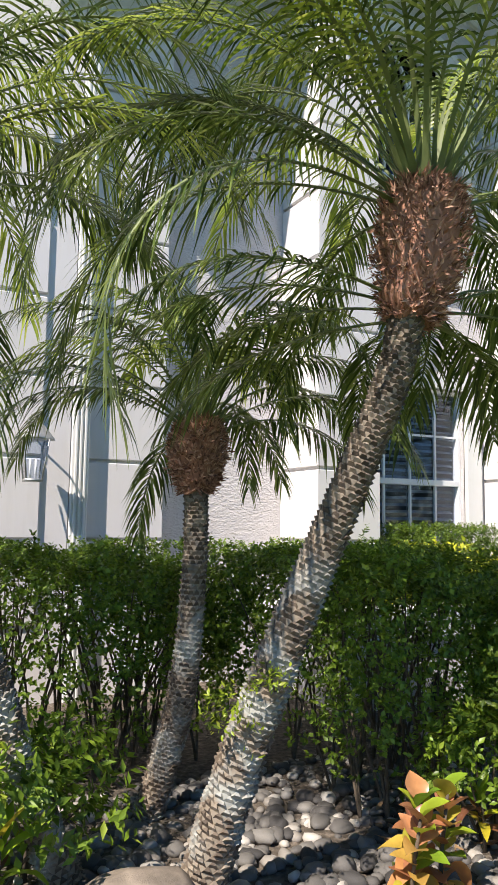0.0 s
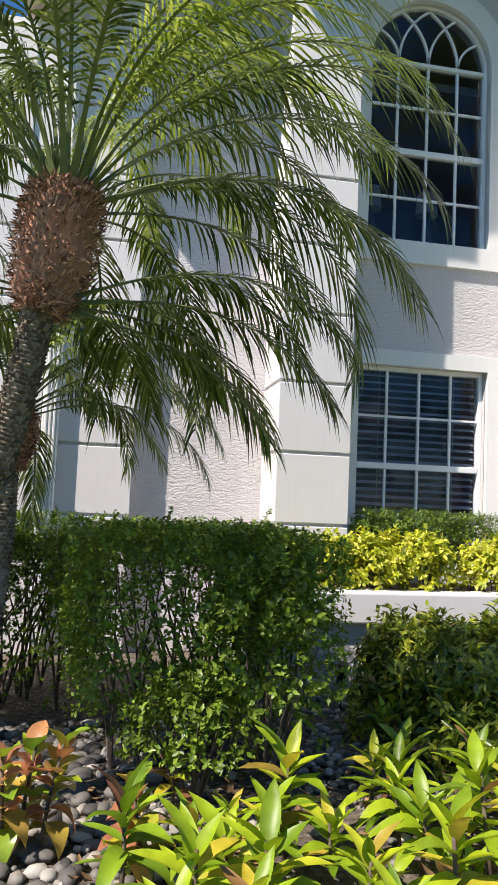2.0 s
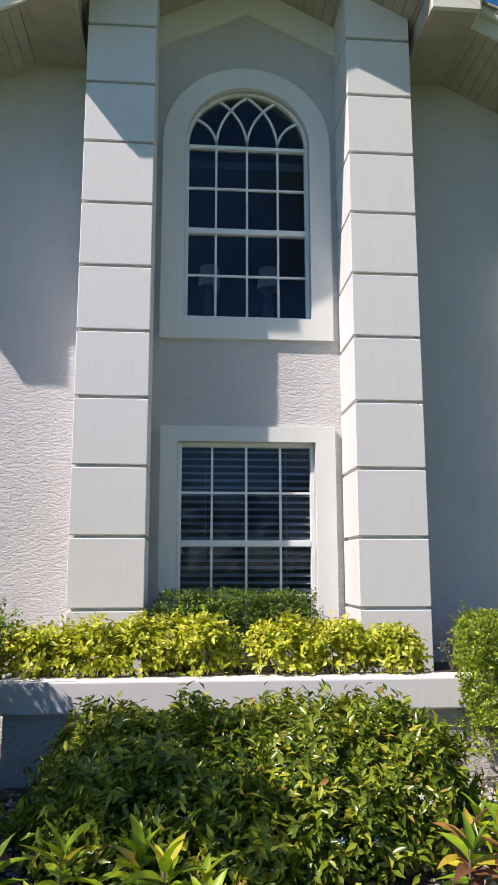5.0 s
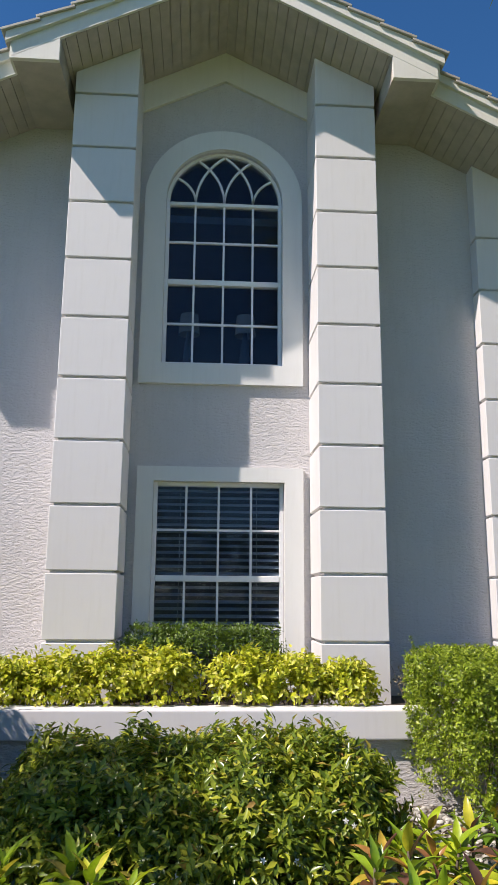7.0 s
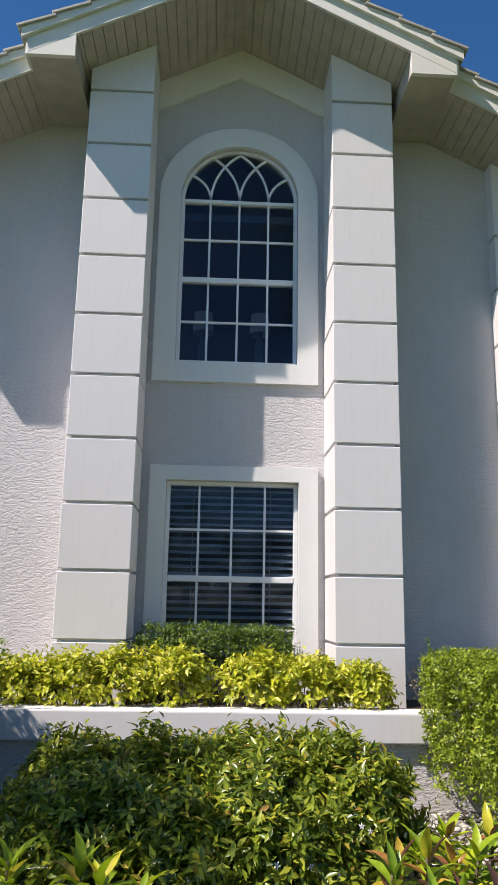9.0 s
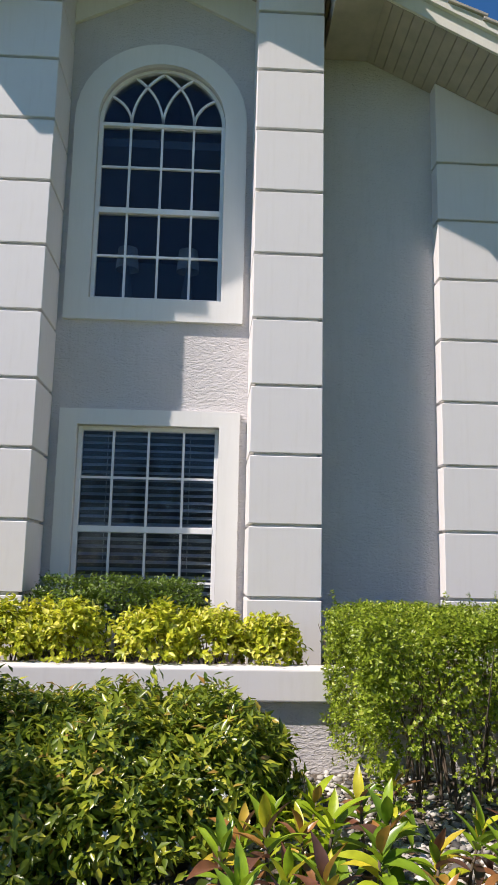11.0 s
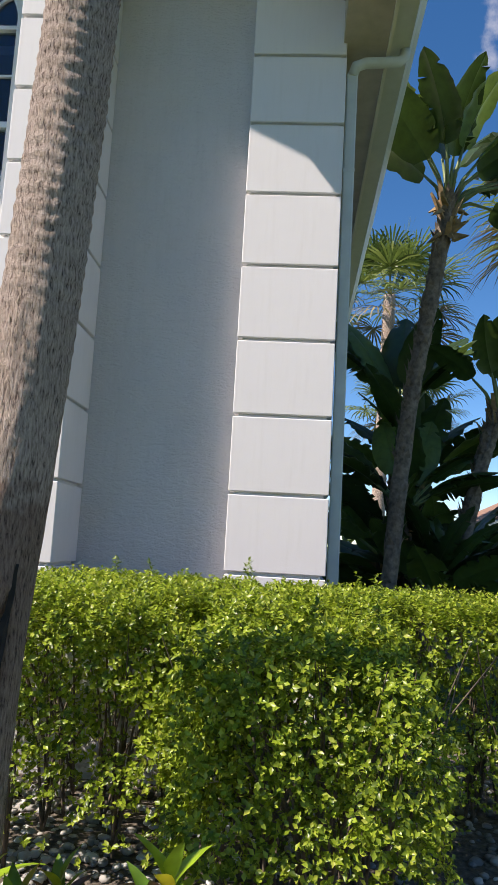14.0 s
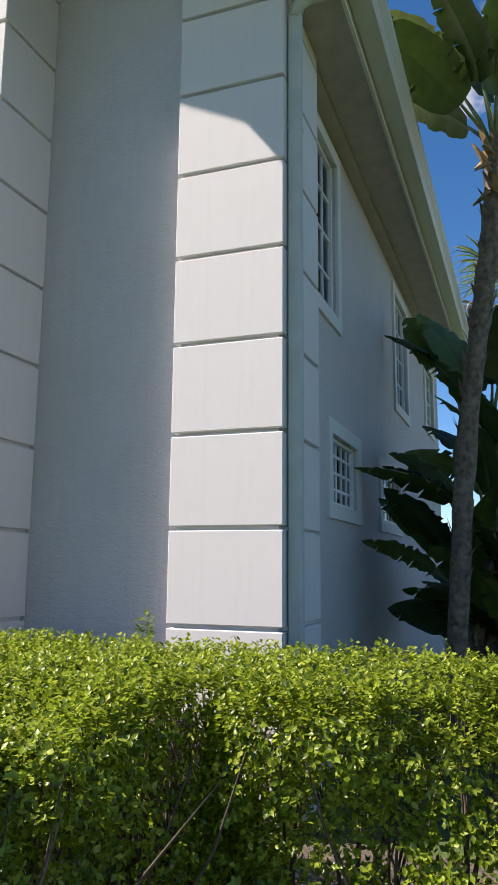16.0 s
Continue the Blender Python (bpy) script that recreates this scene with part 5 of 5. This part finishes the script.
for k in range(9):
    t = 0.06 + k * 0.105
    bm = bmesh.new()
    a, b = Vector((-2.9, -3.0, 2.42)).lerp(Vector((0.4, 0.5, 4.2)), t), Vector((8.1, -3.0, 2.42)).lerp(Vector((5.2, 0.5, 4.2)), t)
    tube(bm, [a, b], 0.035, 6)
    part("tile_course", bm, M_NBROOF, roof_nb)
part("fascia", box(-2.92, 8.12, -3.03, -2.98, 2.30, 2.46), M_FASCIA, nb)
for x in (-1.75, -0.75, 0.6, 2.2, 3.8):
    w = part("window", box(x - 0.36, x + 0.36, -2.45, -2.38, 0.75, 2.05), M_FRAME, nb)
    for dz in (0.82, 1.46):
        part("pane", box(x - 0.30, x + 0.30, -2.46, -2.45, dz, dz + 0.54), M_BLIND, w)
# screened pool cage beside it
cage = thing("pool_cage", "dark framed screen enclosure beside the neighbouring house", "screen enclosure", (12.4, 24.0, 0))
for x in np.arange(-1.2, 1.9, 0.75):
    part("post", box(float(x), float(x) + 0.05, 0, 0.05, 0, 2.5), M_IRON, cage)
for z in (0.9, 2.45):
    part("rail", box(-1.2, 1.85, 0.0, 0.05, z, z + 0.05), M_IRON, cage)
for x in np.arange(-1.2, 1.9, 0.75):
    bm = bmesh.new()
    tube(bm, [(float(x) + 0.025, 0.02, 2.5), (0.3, 2.0, 3.2)], 0.025, 5)
    part("rafter", bm, M_IRON, cage)

# far greenery closing the distance
M_FAR = leaf_mat("far_leaf", [(0.0, (0.03, 0.06, 0.015)), (1.0, (0.10, 0.15, 0.03))])
rg = np.random.default_rng(77)
n = 9000
ang = rg.uniform(0, 2 * math.pi, n)
rad = rg.uniform(38, 50, n)
# extra height on the unseen -y side, added to darken the pane reflections
hh = 2.2 + 6.0 * np.clip(-np.sin(ang) * 1.4 - 0.2, 0, 1) + 1.3 * waves(3, 0.16)(np.stack([np.cos(ang) * 45, np.sin(ang) * 45, ang * 0], 1))
P = np.stack([5 + np.cos(ang) * rad, 6 + np.sin(ang) * rad, rg.uniform(0, 1, n) ** 0.7 * np.maximum(hh, 0.8)], 1)
me = leaf_mesh("far_trees", P, rg.normal(size=(n, 3)) + np.array([0, 0, 0.6]), rg.normal(size=(n, 3)), rg.uniform(0.5, 1.2, n), rg.uniform(0.4, 0.9, n))
me.materials.append(M_FAR)
tagged(new("far_trees", me), "far green trees and shrubs along the horizon, raised on the unseen side", "trees", kind="stuff")

# ---- ground ----


def grass_build(nt, p):
    n = noise_tex(nt, 40, 6)
    c = ramp(nt, n, [(0.3, (0.045, 0.075, 0.015)), (0.6, (0.10, 0.15, 0.03)), (0.8, (0.16, 0.18, 0.05))])
    nt.links.new(c, p.inputs["Base Color"])
    p.inputs["Roughness"].default_value = 0.9
    bump(nt, p, n, 0.8, 0.04)


M_GRASS = mat("lawn", grass_build)
bm = bmesh.new()
bmesh.ops.create_grid(bm, x_segments=40, y_segments=40, size=400)
ground = part("ground", bm, M_GRASS)
ground.location.z = -0.02
tagged(ground, "flat lawn and open ground round the house", "ground", kind="structure")


def bed_build(nt, p):
    n = noise_tex(nt, 28, 6)
    c = ramp(nt, n, [(0.3, (0.05, 0.04, 0.03)), (0.55, (0.13, 0.105, 0.08)), (0.75, (0.24, 0.20, 0.16))])
    nt.links.new(c, p.inputs["Base Color"])
    p.inputs["Roughness"].default_value = 0.95
    bump(nt, p, n, 0.9, 0.03)


M_BED = mat("mulch_soil", bed_build)
bm = bmesh.new()
bmesh.ops.create_grid(bm, x_segments=120, y_segments=40, size=0.5)
for v in bm.verts:
    v.co = Vector((4.2 + v.co.x * 17.0, 3.35 + v.co.y * 5.4, 0))
    v.co.z = -0.014 + 0.022 * noise.noise(v.co * 2.5) + 0.012
bedob = part("garden_bed", bm, M_BED)
tagged(bedob, "garden bed of dark soil and river stones", "garden bed", kind="structure")


def stone_build(nt, p):
    def go(src):
        return ramp(nt, src, [(0.0, (0.09, 0.085, 0.08)), (0.35, (0.17, 0.16, 0.145)), (0.7, (0.28, 0.255, 0.225)), (1.0, (0.54, 0.51, 0.46))])
    xyz = nt.nodes.new("ShaderNodeSeparateXYZ")
    nt.links.new(nt.nodes.new("ShaderNodeNewGeometry").outputs["Position"], xyz.inputs[0])
    xs = nt.nodes.new("ShaderNodeMath")
    xs.operation = "MULTIPLY"
    xs.inputs[1].default_value = 0.1
    nt.links.new(xyz.outputs["X"], xs.inputs[0])
    pale = ramp(nt, island(nt), [(0.0, (0.22, 0.21, 0.195)), (0.5, (0.42, 0.40, 0.365)), (1.0, (0.68, 0.66, 0.61))])
    c = mix_rgb(nt, ramp(nt, xs.outputs[0], [(0.48, (0, 0, 0)), (0.57, (1, 1, 1)), (0.86, (1, 1, 1)), (0.92, (0, 0, 0))]), go(island(nt)), pale)
    n = noise_tex(nt, 30, 5)
    k = ramp(nt, n, [(0.3, (0.8, 0.79, 0.77)), (0.7, (1.1, 1.1, 1.1))])
    nt.links.new(mix_rgb(nt, 1.0, c, k, "MULTIPLY"), p.inputs["Base Color"])
    p.inputs["Roughness"].default_value = 0.7
    bump(nt, p, noise_tex(nt, 90, 4), 0.3, 0.003)


def stone_obj_build(nt, p):
    # dark stones, lowered further in tone to include the palms' shade
    c = ramp(nt, rnd(nt), [(0.0, (0.045, 0.043, 0.042)), (0.4, (0.095, 0.09, 0.085)), (0.8, (0.17, 0.16, 0.145)), (1.0, (0.40, 0.385, 0.355))])
    n = noise_tex(nt, 30, 5)
    k = ramp(nt, n, [(0.3, (0.8, 0.79, 0.77)), (0.7, (1.1, 1.1, 1.1))])
    nt.links.new(mix_rgb(nt, 1.0, c, k, "MULTIPLY"), p.inputs["Base Color"])
    p.inputs["Roughness"].default_value = 0.7
    bump(nt, p, noise_tex(nt, 90, 4), 0.3, 0.003)


M_STONE = mat("river_stone", stone_build)
M_STONE_ONE = mat("river_stone_darkened", stone_obj_build)


def pebble_template(seed, nu=8, nv=4):
    r = random.Random(seed)
    V = [(0, 0, 1)]
    for j in range(1, nv):
        for i in range(nu):
            a, b = 2 * math.pi * i / nu, math.pi * j / nv
            q = 1 + r.uniform(-0.14, 0.14)
            V.append((math.cos(a) * math.sin(b) * q, math.sin(a) * math.sin(b) * q, math.cos(b) * q))
    V.append((0, 0, -1))
    F = [(0, 1 + i, 1 + (i + 1) % nu) for i in range(nu)]
    for j in range(nv - 2):
        for i in range(nu):
            a, b = 1 + j * nu + i, 1 + j * nu + (i + 1) % nu
            F.append((a, a + nu, b + nu, b))
    last = 1 + (nv - 2) * nu
    F += [(last + i, len(V) - 1, last + (i + 1) % nu) for i in range(nu)]
    return np.array(V), F


TEMPL = [pebble_template(k) for k in range(6)]
rp = np.random.default_rng(5)


def stone_pose(x, y, s, z=None):
    e = rp.uniform(0, 6.28)
    sc = s * np.array([rp.uniform(0.8, 1.35), rp.uniform(0.7, 1.0), rp.uniform(0.45, 0.7)])
    return Matrix.Translation((x, y, s * 0.28 if z is None else z)) @ Matrix.Rotation(e, 4, "Z") @ Matrix.Rotation(rp.uniform(-0.3, 0.3), 4, "X") @ Matrix.Diagonal((*sc, 1))


V, F = [], []
for _ in range(6000):
    u = rp.uniform()
    if u < 0.30:
        x, y = rp.uniform(-0.6, 2.4), rp.uniform(1.5, 3.9)
    elif u < 0.45:
        x, y = (rp.uniform(2.85, 3.65), rp.uniform(2.6, 4.5)) if u < 0.39 else (rp.uniform(2.3, 5.6), rp.uniform(1.2, 4.6))
    elif u < 0.62:
        x, y = rp.uniform(5.6, 7.4), rp.uniform(2.6, 4.6)
    else:
        x, y = rp.uniform(5.4, 10.8), rp.uniform(1.3, 5.7)
    s = rp.uniform(0.018, 0.045) if u < 0.3 else rp.uniform(0.014, 0.034)
    m = stone_pose(x, y, s)
    tv, tf = TEMPL[rp.integers(6)]
    b = len(V)
    V += [tuple(m @ Vector(v)) for v in tv]
    F += [tuple(b + i for i in f) for f in tf]
me = bpy.data.meshes.new("gravel")
me.from_pydata(V, [], F)
me.polygons.foreach_set("use_smooth", [True] * len(F))
me.materials.append(M_STONE)
gravel = new("gravel", me)
gravel.parent = bedob
tagged(gravel, "grey and white river stones", kind="stuff")
SM = []
for tv, tf in TEMPL:
    me = bpy.data.meshes.new("stone")
    me.from_pydata([tuple(v) for v in tv], [], tf)
    me.polygons.foreach_set("use_smooth", [True] * len(tf))
    me.materials.append(M_STONE_ONE)
    SM.append(me)
for k in range(280):
    x, y = (rp.uniform(0.5, 2.2), rp.uniform(1.9, 3.4)) if k < 250 else (rp.uniform(5.9, 7.6), rp.uniform(2.3, 4.5))
    s = rp.uniform(0.030, 0.058) if k < 250 else rp.uniform(0.022, 0.045)
    ob = new("stone", SM[rp.integers(6)])
    ob.parent = bedob
    ob.matrix_local = stone_pose(x, y, s, s * 0.42)

# a rough boulder at the palm's foot
M_ROCK = mat("rough_boulder", plain((0.22, 0.18, 0.14), 0.95, var=0.4, scale=14, bstr=0.9))
bm = bmesh.new()
bmesh.ops.create_icosphere(bm, subdivisions=4, radius=1.0)
for v in bm.verts:
    v.co *= 1 + 0.22 * noise.noise(v.co * 1.4) + 0.07 * noise.noise(v.co * 5)
    v.co = Vector((v.co.x * 0.24, v.co.y * 0.17, v.co.z * 0.14))
for f in bm.faces:
    f.smooth = True
rock = part("boulder", bm, M_ROCK)
rock.location = (0.72, 2.62, 0.06)
tagged(rock, "rough brown boulder at the foot of the palm", "rock")

# small black garden light near the planter
spot = thing("garden_light", "small black garden spotlight on a ground spike", "garden light", (3.55, 4.35, 0.0))
M_BLACK = mat("black_plastic", plain((0.02, 0.02, 0.02), 0.45))
bm = bmesh.new()
tube(bm, [(0, 0, 0), (0, 0, 0.14)], 0.012, 8)
part("spike", bm, M_BLACK, spot)
bm = bmesh.new()
tube(bm, [(0, 0.02, 0.12), (0, -0.01, 0.2), (0, -0.03, 0.27)], [0.03, 0.036, 0.04], 14)
part("housing", bm, M_BLACK, spot)

copy_thing(spot, pose(6.05, 4.3, 0.0))

# fallen leaves
M_LITTER = leaf_mat("fallen_leaf", [(0.0, (0.10, 0.06, 0.03)), (0.6, (0.24, 0.14, 0.07)), (1.0, (0.34, 0.22, 0.12))], 0.7, 0.1)
n = 420
q = rp.uniform(size=n) < 0.5
P = np.stack([np.where(q, rp.uniform(1.8, 4.2, n), rp.uniform(5.5, 9.0, n)), rp.uniform(1.2, 3.0, n), rp.uniform(0.03, 0.07, n)], 1)
D = np.stack([rp.normal(size=n), rp.normal(size=n), rp.normal(size=n) * 0.2], 1)
me = leaf_mesh("leaf_litter", P, D, np.tile([[0, 0, 1.0]], (n, 1)) + rp.normal(size=(n, 3)) * 0.3, rp.uniform(0.05, 0.13, n), rp.uniform(0.02, 0.05, n), 0.4, -0.1)
me.materials.append(M_LITTER)
lit = new("leaf_litter", me)
tagged(lit, "dry brown fallen leaves on the stones", "leaves", kind="stuff")
